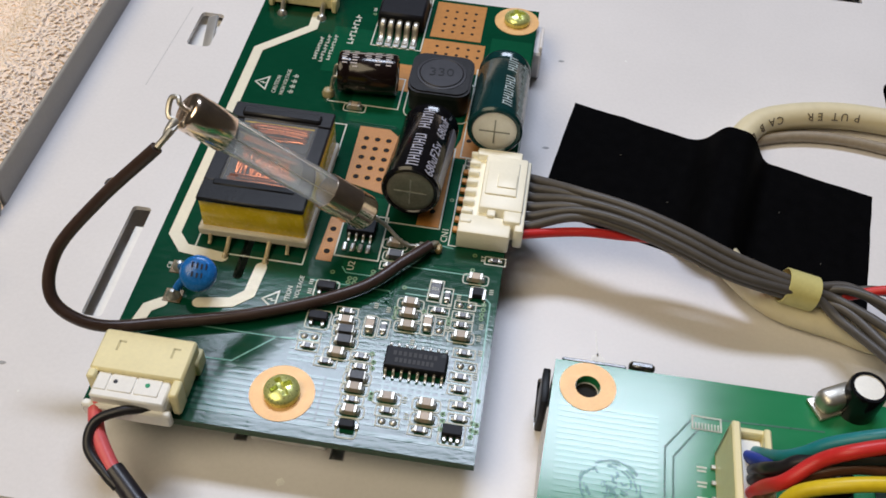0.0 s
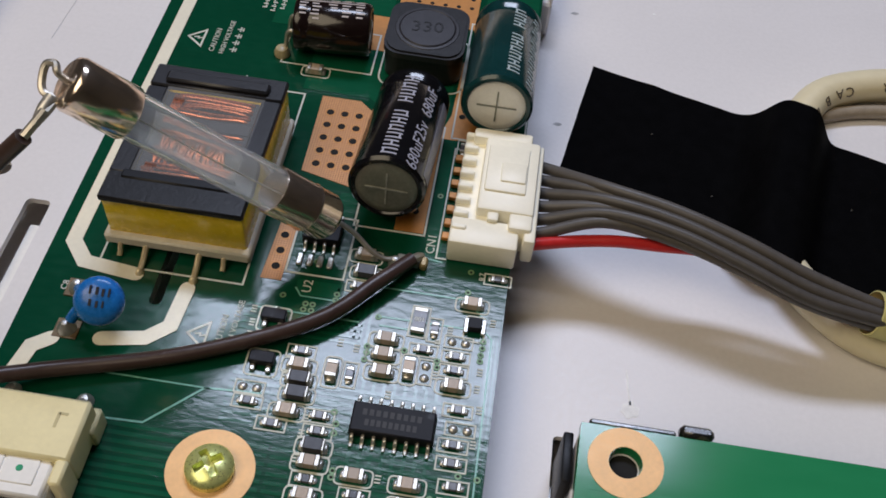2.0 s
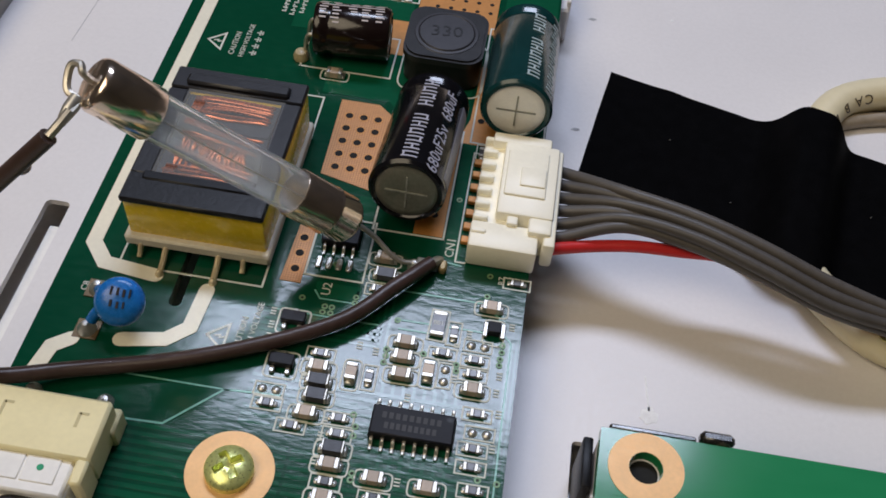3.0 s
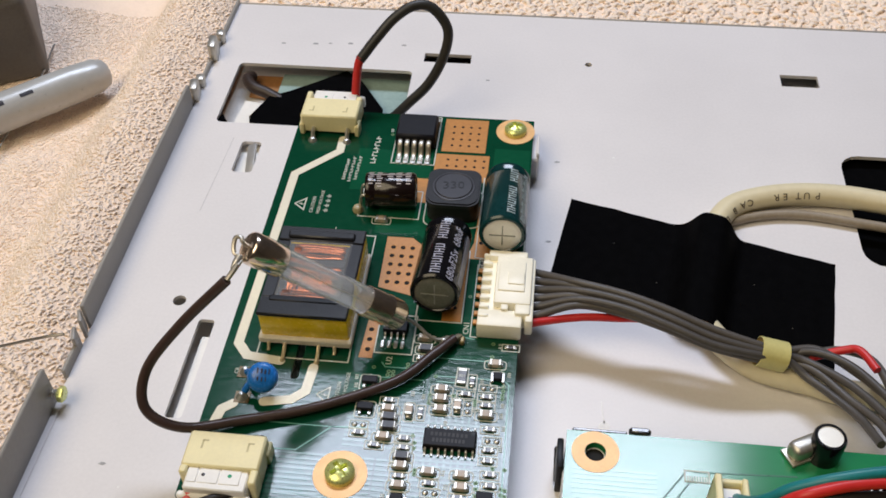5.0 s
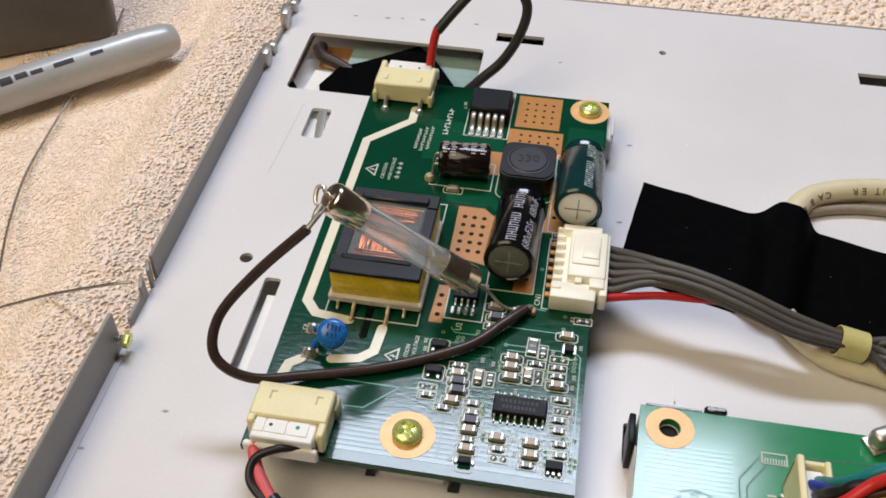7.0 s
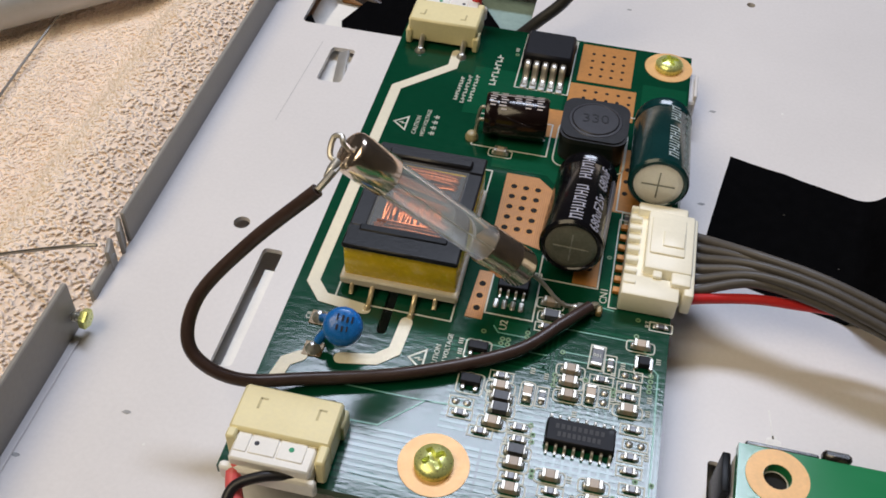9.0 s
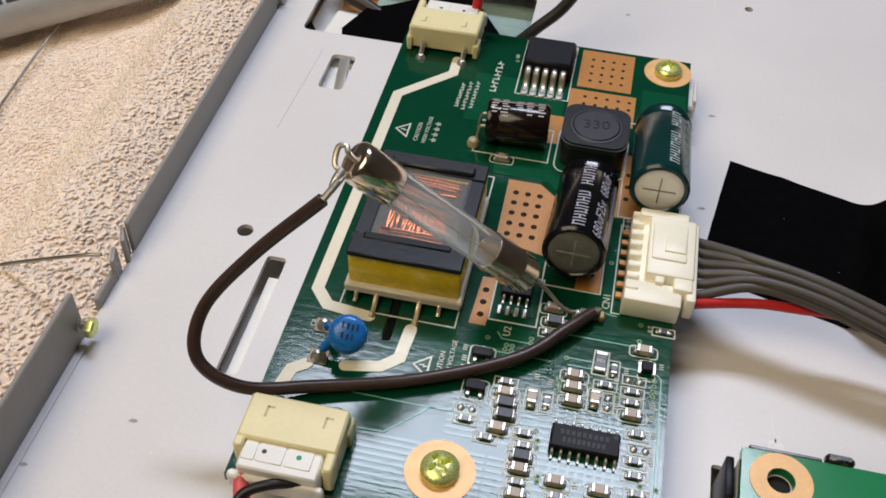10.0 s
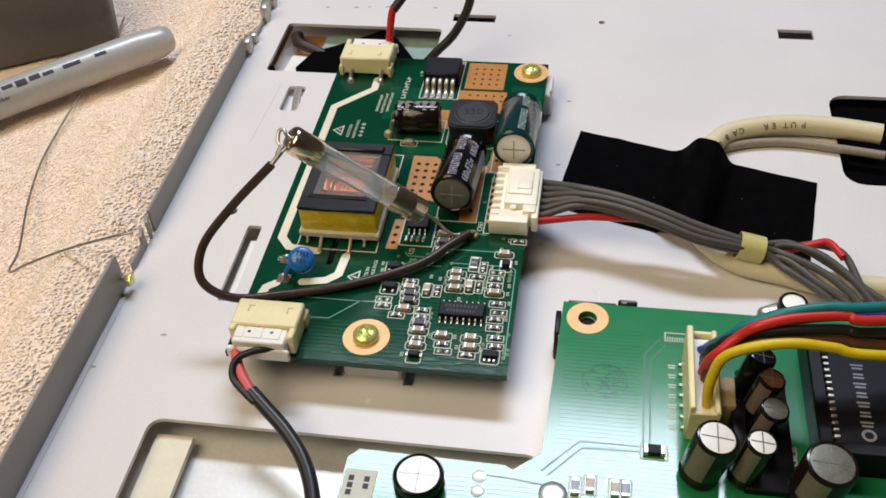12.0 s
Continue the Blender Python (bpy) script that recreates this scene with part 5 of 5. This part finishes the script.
# ---- high-voltage lamp connectors ----
def lamp_connector(x, y, rz, label):
    c = thing("lamp_connector", x, y, ZB, label, "connector", "lamp connectors", rz=rz)
    body = bmesh.new()
    add_box(body, 0, 0, 0.6, 14.2, 7.4, 5.2, 0.4)
    for s in (-1, 1):
        add_box(body, s * 6.9, 2.6, 0.05, 1.2, 3.2, 3.2, 0.25)
    part("header", body, CREAM_PLASTIC, c, "cream plastic header")
    groove = bmesh.new()
    for s in (-4.2, 4.2):
        add_box(groove, s, 0.8, 5.78, 0.35, 1.8, 0.06)
        add_box(groove, s + 0.5, 1.6, 5.78, 1.0, 0.3, 0.06)
    part("moulded_mark", groove, mat("mark_shade", (0.55, 0.48, 0.26), 0.5), c, smooth=False)
    prong = bmesh.new()
    add_box(prong, 6.4, -4.9, 0.6, 1.4, 3.0, 5.1, 0.3)
    add_box(prong, -6.4, -4.3, 0.6, 1.4, 1.8, 5.1, 0.3)
    part("prong", prong, CREAM_PLASTIC, c, "cream side prongs of the header")
    plug = bmesh.new()
    add_box(plug, -0.2, -5.6, 0.4, 11.2, 4.4, 4.6, 0.3)
    plug_ob = part("plug", plug, WHITE_PLUG, c, "white plug")
    for s, w in ((-4.6, 1.9), (-1.6, 3.7), (2.3, 3.7)):
        part("plug_tooth", box(s, -5.0, 2.4, w, 3.2, 2.75, 0.12), WHITE_PLUG, plug_ob)
    part("plug_tooth", box(4.9, -5.6, 2.0, 1.3, 3.6, 2.2, 0.2), WHITE_PLUG, plug_ob)
    part("plug_flange", box(-0.4, -7.9, 0.3, 13.4, 1.3, 3.0, 0.35), WHITE_PLUG, plug_ob)
    part("colour_dot", prism(disc(-2.6, -5.0, 0.34, 12), 5.13, 5.19), INK, c, "dark ink dot", smooth=False)
    part("colour_dot", prism(disc(2.2, -4.9, 0.38, 12), 5.13, 5.19), mat("green_ink", (0.02, 0.32, 0.16), 0.5), c, "green ink dot", smooth=False)
    for s in (-4.6, 4.0):
        part("pin", tube([(s, 3.6, 2.0), (s, 4.6, 1.8), (s, 5.6, 0.7), (s, 6.6, 0.3)], 0.55, 8, 4), SOLDER, c)
        part("solder_joint", lathe((s, 6.2, 0), (0, 0, 1), [(0, 0), (0, 1.1), (0.3, 1.0), (0.9, 0.5), (1.0, 0)], 14), SOLDER, c)
    return c
lamp_connector(-17.6, -25.4, 0, "cream lamp connector with white plug at the lower board edge")
lamp_connector(-17.2, 74.2, 180, "cream lamp connector with white plug at the upper board edge")
wire([(-22.4, -31.5, 11.2), (-22.6, -33.6, 10.6), (-21.4, -36.8, 9.4), (-18.6, -40.4, 8.4), (-16.4, -42.6, 7.8)], 1.15, PINK_WIRE, "pinkish red lamp wire from the lower connector")
wire([(-12.6, -31.2, 10.4), (-14.4, -32.6, 11.4), (-18.4, -34.0, 11.8), (-21.8, -36.0, 11.0), (-21.8, -39.4, 9.6), (-18.6, -42.2, 8.4), (-16.2, -43.8, 7.8)], 0.75, BLACK_WIRE, "black lamp wire from the lower connector")
wire([(-17.6, -41.4, 8.0), (-14.4, -44.0, 7.4), (-8, -49.4, 6.2), (-3, -55.5, 5.0), (0.5, -64, 3.8), (2, -76, 3), (0, -100, 2)], 1.5, mat("black_heat_shrink", (0.022, 0.02, 0.026), 0.35, 0, 0.2, 5), "black sleeved lamp lead running into the opening", name="sleeved_lead")
wire([(-12.4, 80.6, 11.0), (-12.1, 82.4, 15.5), (-11.4, 83.8, 20.5), (-10.6, 84.4, 22.6)], 1.1, RED_WIRE, "red lamp wire from the upper connector")
wire([(-10.9, 84.2, 21.8), (-6.8, 87.4, 26.4), (-2.6, 90.8, 30.2), (2.0, 93.4, 32.2), (6.4, 94.5, 31.0), (10.2, 93.5, 25.6), (9.2, 91, 19), (5.4, 88.8, 12.0), (0.5, 87.2, 7.0), (-4, 87, 2), (-9, 89, -3)], 1.3, DARK_WIRE, "dark grey lamp lead looping over the plate", name="lamp_lead")

# ---- the main board with its parts ----
main = thing("main_board", 0, 0, ZM, "light green main circuit board with chips and wires", "circuit board")
part("substrate", prism([(43.5, -13.6), (190, -13.2), (190, -150), (6.5, -150), (6.5, -57), (8.5, -55), (35.5, -55.4), (37, -56.2), (42, -52)], -1.6, 0, [disc(48.7, -17.9, 1.9, 20)]), MASK_LIGHT, main, smooth=False)
part("mounting_ring", prism(disc(48.7, -17.9, 4.3, 40), 0, 0.1, [disc(48.7, -17.9, 1.95, 20)]), RING, main, "bare copper ring round an empty hole", smooth=False)
LIGHT_TRACK = mat("dark_gap_line", (0.02, 0.13, 0.07), 0.3, 0, 0.15, 5)
tr = bmesh.new()
for p in ([(64.6, -20.5), (60.4, -26.2), (60.2, -48.4)], [(66.0, -21.4), (61.6, -27.6), (61.4, -48.4)], [(60.3, -48.6), (48.6, -48.7), (42.2, -55.8)], [(59.6, -49.7), (49.2, -50.0), (43.4, -56.6)], [(66, -20.4), (84, -19.6)],
          [(44.4, -58.8), (31.5, -57.8)], [(82.4, -52), (86, -57.5), (90, -58.5)]):
    add_strip(tr, p, 0.3, 0.0, 0.04)
part("track", tr, LIGHT_TRACK, main, "dark lines between copper areas", smooth=False)
FINE_LINE = mat("fine_copper_line", (0.018, 0.24, 0.096), 0.12, 0.0, 0.06, 40, 0.0, 22, 0.62, rvary=0.03)
for k in range(46):
    y = -21.5 - 0.95 * k
    x0, x1 = (44.6, 59.4) if y > -47.6 else (9.5 if y < -57.5 else 44.0, 66.5)
    part("track", strip([(x0, y), (x1, y + 0.1)], 0.5, 0.0, 0.03), FINE_LINE, main, smooth=False)
stamp = bmesh.new()
rng = random.Random(8)
for k in range(46):
    a, q, b = rng.uniform(0, 6.28), rng.choice((3.2, 3.7, 4.1, 4.4)) + rng.uniform(-0.25, 0.25), rng.uniform(0.15, 0.45)
    add_strip(stamp, [(52.7 + q * math.cos(a + b * i), -34.0 + 0.95 * q * math.sin(a + b * i)) for i in (0, 0.5, 1)], rng.uniform(0.12, 0.4), 0.03, 0.045 + 0.0004 * k)
for k in range(24):
    a, q, d = rng.uniform(0, 6.28), rng.uniform(0, 2.8), rng.uniform(0, 6.28)
    x, y = 52.7 + q * math.cos(a), -34.0 + q * math.sin(a)
    add_strip(stamp, [(x, y), (x + 0.6 * math.cos(d), y + 0.6 * math.sin(d)), (x + 1.0 * math.cos(d + 0.6), y + 1.0 * math.sin(d + 0.6))], rng.uniform(0.12, 0.35), 0.03, 0.065 + 0.0004 * k)
tagged(part("ink_stamp", stamp, mat("stamp_ink", (0.013, 0.160, 0.088), 0.16, 0, 0.3, 0.8, 0.0, 6, 0.32, rvary=0.05), main, smooth=False), "smudged dark ink stamp", kind="stuff")
sk = bmesh.new()
for k in range(7):
    add_box(sk, 65.6, -28.7 - 2.42 * k, 0.03, 1.5, 0.3, 0.04)
    add_box(sk, 65.6, -29.3 - 2.42 * k, 0.03, 1.3, 0.3, 0.04)
outline(sk, rect(64.4, -22.4, 68.6, -20.2), 0.25, 0.03)
for k in range(8):
    add_box(sk, 64.9 + 0.47 * k, -21.9, 0.03, 0.2, 1.3, 0.04)
part("silkscreen", sk, SILK, main, "white printed marks", smooth=False)
side = thing("board_bracket", 43, -30, 0, "bright metal bracket under the edge of the main board", "bracket")
part("bracket_wall", box(0.6, -6.5, 0.0, 1.2, 31, ZM - 2.0, 0.2), PLATE, side, "light grey metal wall", smooth=False)
part("foot", box(5.5, 12, 0, 10, 8, ZM - 1.7, 0.4), PLATE, side, smooth=False)
clip = bmesh.new()
add_box(clip, 6.5, 16.9, 0, 10, 0.8, ZM - 0.2, 0.25)
add_box(clip, 13.8, 17.2, ZM - 1.2, 4.0, 1.6, 1.8, 0.5)
# flat disc under the ring, coloured black for the shade in the bore
part("dark_bore", prism(disc(5.7, 12.1, 1.7, 20), ZM - 1.68, ZM - 1.62), HOLE, side, "black disc drawn for the dark threaded bore", smooth=False)
part("clip", clip, mat("dark_steel_clip", (0.10, 0.10, 0.10), 0.25, 0.9, 0.2, 2), side)
# black block added to show the slot's dark inside
part("rubber_foot", box(-0.4, 13.4, 0.1, 1.2, 6.4, ZM - 3.2, 0.25, seg=2), BLACK, side, "black block standing in for the dark slot at the edge")

hd = thing("wire_header", 70.3, -36.0, ZM, "cream wire header with coloured wires on the main board", "connector")
hb = bmesh.new()
add_box(hb, -2.2, 0, 0, 1.2, 19.8, 9.6, 0.25)
add_box(hb, 2.4, 0, 0, 1.0, 19.8, 8.6, 0.25)
add_box(hb, 0, 9.5, 0, 5.6, 1.0, 8.0, 0.25)
add_box(hb, 0, -9.5, 0, 5.6, 1.0, 8.0, 0.25)
add_box(hb, 0, 0, 0, 5.0, 19, 2.0, 0.2)
part("shroud", hb, CREAM_PLASTIC, hd)
part("plug", box(0.2, 0, 2.0, 3.4, 17.8, 5.0, 0.3), WHITE_PLUG, hd, "white plug in the header")
for k in range(7):
    part("contact", box(-3.0, 7.4 - 2.5 * k, 0.05, 0.9, 0.7, 0.5, 0.1), TIN, hd)
HEADER_WIRES = (
    (TEAL_WIRE, "teal", [(71.4, -28.6, 18), (72.3, -33.1, 25.0), (74.1, -34.5, 29.0), (76.8, -34.3, 32.0), (82.5, -33.9, 35.0), (90.0, -32.6, 36.0), (99.1, -30.7, 35.0), (140, -16, 28)]),
    (BLUE_WIRE, "blue", [(70.2, -29.4, 18), (72.1, -33.5, 24.0), (74.4, -33.8, 27.0), (77.9, -32.9, 29.0), (83.4, -32.0, 31.0), (91.1, -31.0, 32.0), (100.4, -29.1, 31.0), (140, -19, 26)]),
    (RED_WIRE, "red", [(70.4, -35.2, 18), (70.6, -37.1, 24.0), (71.9, -38.2, 28.0), (75.2, -36.5, 31.0), (78.4, -36.3, 34.0), (84.9, -34.7, 35.0), (92.7, -33.5, 35.0), (99.0, -33.0, 34.0), (140, -20, 28)]),
    (BLACK_WIRE, "black", [(70.8, -31.6, 18), (70.9, -34.5, 24.0), (72.2, -35.7, 27.0), (74.0, -35.6, 29.0), (79.8, -35.8, 32.0), (86.3, -35.5, 33.0), (92.9, -34.9, 33.0), (99.3, -34.0, 32.0), (140, -23, 26)]),
    (BLACK_WIRE, "black", [(70.6, -33.2, 18), (71.2, -34.8, 23.0), (73.0, -34.6, 25.0), (75.4, -34.4, 27.0), (80.4, -34.2, 29.0), (87.0, -34.3, 30.0), (93.7, -34.0, 30.0), (100.2, -33.1, 29.0), (140, -25, 24)]),
    (mat("brown_lead_wire", (0.11, 0.04, 0.02), 0.4), "dark brown", [(70.8, -37.2, 18), (71.1, -36.9, 23.0), (72.5, -37.1, 26.0), (75.2, -36.6, 28.0), (80.1, -35.9, 30.0), (86.6, -36.1, 31.0), (93.3, -35.8, 31.0), (99.7, -35.1, 30.0), (140, -27, 24)]),
    (YELLOW_WIRE, "yellow", [(71.0, -43.2, 18), (70.6, -42.9, 23.0), (71.0, -41.9, 26.0), (72.5, -40.8, 30.0), (77.2, -40.5, 33.0), (83.6, -39.9, 34.0), (90.4, -39.3, 33.0), (98.9, -38.4, 31.0), (140, -29, 24)]),
)
for m, word, pts in HEADER_WIRES:
    wire(pts, 0.95, m, word + " insulated wire arching over the main board", "header wires")


STRIPE_TAUPE = mat("taupe_stripe", (0.20, 0.16, 0.13), 0.35)


def standing_can(x, y, r, h, sleeve, top, label, lean=0, back=0):
    c = thing("capacitor", x, y, ZM, label, "capacitor", "main board capacitors")
    c.matrix_world = pose(x * MM, y * MM, (ZM + r * math.sin(radians(lean))) * MM, back, lean, 0)
    part("sleeve", lathe((0, 0, 0), (0, 0, 1), [(0, r * 0.9), (0.4, r), (1.2, r), (1.6, r * 0.93), (2.2, r * 0.93), (2.6, r), (h - 0.5, r), (h - 0.1, r * 0.94), (h, r * 0.86), (h - 0.2, r * 0.82)], 36), sleeve, c)
    part("can_top", lathe((0, 0, h - 0.2), (0, 0, 1), [(0, r * 0.84), (0.06, r * 0.7), (0.1, 0)], 36), top, c)
    g = bmesh.new()
    add_box(g, 0, 0, h - 0.12, r * 1.5, 0.22, 0.06)
    add_box(g, 0, 0, h - 0.12, 0.22, r * 1.5, 0.06)
    part("vent_groove", g, ALU_DULL, c, smooth=False)
    if sleeve is BROWN_SLEEVE:
        band = bmesh.new()
        rows = [[band.verts.new((1.006 * r * math.cos(radians(a)), 1.006 * r * math.sin(radians(a)), z)) for a in range(205, 266, 6)] for z in (2.8, h - 0.7)]
        for p, q, u, w in zip(rows[0], rows[0][1:], rows[1], rows[1][1:]):
            band.faces.new((p, q, w, u))
        part("stripe", band, STRIPE_TAUPE, c, "taupe polarity stripe")
    return c
standing_can(69.8, -53.4, 3.7, 12.0, BROWN_SLEEVE, ALU, "brown electrolytic capacitor standing on the main board", 9, 2)
standing_can(77.2, -53.4, 2.7, 12.0, BROWN_SLEEVE, ALU, "slim brown electrolytic capacitor leaning on the main board", 9, 2)
standing_can(80.7, -44.0, 2.6, 10.0, BROWN_SLEEVE, ALU_DULL, "slim brown electrolytic capacitor leaning on the main board", 9, 5)
standing_can(79.8, -39.0, 2.5, 11.0, BROWN_SLEEVE, mat("brown_can_top", (0.16, 0.07, 0.045), 0.4), "slim brown-topped capacitor leaning on the main board", 12)
standing_can(89.3, -55.2, 4.5, 10.5, BROWN_SLEEVE, ALU_DULL, "wide electrolytic capacitor standing by the socket", 6, 3)
standing_can(20.8, -61.6, 4.6, 4.0, BLACK_SLEEVE, ALU, "silver-topped electrolytic capacitor at the board edge")
standing_can(78.6, -34.4, 2.6, 10.5, BLACK_SLEEVE, BLACK, "slim black electrolytic capacitor beside the wires", 13, -6)
sock = thing("chip_socket", 104.5, -36.0, ZM, "black square socketed controller chip on the main board", "chip")
sb = bmesh.new()
for o in ((-13.2, 0, 0, 2.6, 29, 6.5), (13.2, 0, 0, 2.6, 29, 6.5), (0, 13.2, 0, 24, 2.6, 6.5), (0, -13.2, 0, 24, 2.6, 6.5)):
    add_box(sb, *o, 0.3)
part("socket_frame", sb, BLACK, sock, smooth=False)
part("chip_body", box(0, 0, 1.0, 23.6, 23.6, 4.6, 0.3), CHIP, sock, "dark grey chip")
for k in range(15):
    part("pin", box(-10.5 + 1.5 * k, 11.2, 5.2, 0.6, 1.1, 0.9, 0.1), TIN, sock)
    part("pin", box(-11.2, 10.5 - 1.5 * k, 5.2, 1.1, 0.6, 0.9, 0.1), TIN, sock)
mk = bmesh.new()
for k in range(7):
    add_box(mk, -5.6, 6.5 - 2.2 * k, 5.58, 2.3 - 0.5 * (k % 2), 0.4, 0.04)
    add_box(mk, -5.6, 5.7 - 2.2 * k, 5.58, 1.9, 0.4, 0.04)
add_prism(mk, disc(-5.6, -9.5, 1.3, 18), 5.58, 5.62, [disc(-5.6, -9.5, 0.8, 14)])
part("print", mk, mat("chip_print", (0.30, 0.31, 0.33), 0.5), sock, "pale maker bars", smooth=False)
part("paper_label", box(4.5, 0, 5.6, 7, 16, 0.08), SILK, sock, "white paper label", smooth=False)
pw = thing("power_part", 74.9, -38.8, ZM, "tan film part behind the wire header", "component")
part("body", box(0, 0, 0.3, 3.0, 7.0, 6.0, 0.6, seg=2), mat("tan_film_part", (0.50, 0.36, 0.20), 0.4), pw)
# added block with no known part behind it, deepens the dark gap
dk = thing("dark_choke", 77.0, -46.0, ZM, "black block added for darkness between the capacitors", "component")
part("body", box(-0.2, 0, 0.1, 2.6, 13, 5.2, 0.5, seg=2), BLACK, dk)
# made-up black slab: covers the green where the board lies dark
base = thing("plastic_spacer", 82.0, -43.0, ZM, "black slab added to darken the board between the capacitors", "component")
part("strip", box(0, 0, 0.05, 9.0, 27, 1.6, 0.4, seg=2), BLACK, base)
crystal = thing("crystal_can", 85.6, -14.6, ZM, "silver crystal can leaning behind the coloured wires", "component", rz=28)
part("can", box(0, 0, 0.3, 6.4, 3.4, 3.6, 1.2, seg=3), TIN, crystal)
part("base_rim", box(0, 0, 0.05, 7.2, 4.0, 0.7, 0.3, seg=2), TIN, crystal)
ring = thing("black_ring", 89.0, -14.6, ZM, "small black-rimmed can behind the coloured wires", "capacitor")
part("can", lathe((0, 0, 0), (0, 0, 1), [(0, 2.9), (5.6, 2.9), (6.0, 2.7), (6.0, 2.2)], 28), BLACK_SLEEVE, ring)
part("can_top", lathe((0, 0, 5.8), (0, 0, 1), [(0, 2.3), (0.1, 0)], 28), ALU, ring)


def main_chip(x, y, sx, sy, sz, m, rz, label):
    c = thing("chip_part", x, y, ZM, label, "component", "main board chip parts", rz=rz)
    part("body", box(0, 0, 0.1, sx * 0.7, sy, sz, 0.08), m, c)
    for s in (-1, 1):
        part("terminal", box(s * sx * 0.42, 0, 0.05, sx * 0.24, sy * 1.05, sz * 1.02, 0.1), SOLDER, c)
    fr = bmesh.new()
    outline(fr, rect(-sx * 0.68, -sy * 0.8, sx * 0.68, sy * 0.8), 0.25, 0.03)
    part("print_frame", fr, SILK, c, smooth=False)
main_chip(62.2, -49.5, 3.6, 1.9, 1.2, CHIP, 0, "black chip diode on the main board")
for x, y, m in ((48.4, -58.6, RESISTOR), (51.0, -57.8, CERAMIC), (55.4, -58.2, CERAMIC), (57.2, -58.2, RESISTOR)):
    main_chip(x, y, 3.0, 1.4, 0.8, m, 90, "small chip part at the edge of the main board")
main_chip(85.8, -46.5, 2.4, 1.2, 0.8, RESISTOR, 0, "small chip part beside the socket")
main_chip(85.7, -48.4, 2.4, 1.2, 0.8, RESISTOR, 0, "small chip part beside the socket")
for x, y, r in ((44.6, -60.4, 2.6), (31.2, -58.3, 1.3), (31.2, -61.4, 1.2)):
    sj = thing("solder_pad", x, y, ZM, "bright tinned solder pad on the main board", "solder pad", "bright pads")
    part("pad", lathe((0, 0, 0), (0, 0, 1), [(0, 0), (0, r), (0.12, r * 0.95), (0.25, r * 0.5), (0.28, 0)], 24), SOLDER, sj)
lab = thing("paper_label", 9.8, -64.8, ZM, "white paper label with dark print on the main board", "label")
part("sheet", box(0, 0, 0.05, 5.8, 10.5, 0.1), SILK, lab, smooth=False)
part("print", bars([(-1.6, 3.4 - 1.5 * k, 1.0, 1.1) for k in range(3)] + [(1.3, 3.4 - 1.5 * k, 1.0, 1.1) for k in range(2)]), INK, lab, "dark printed bars", place(0, 0, 0.17))
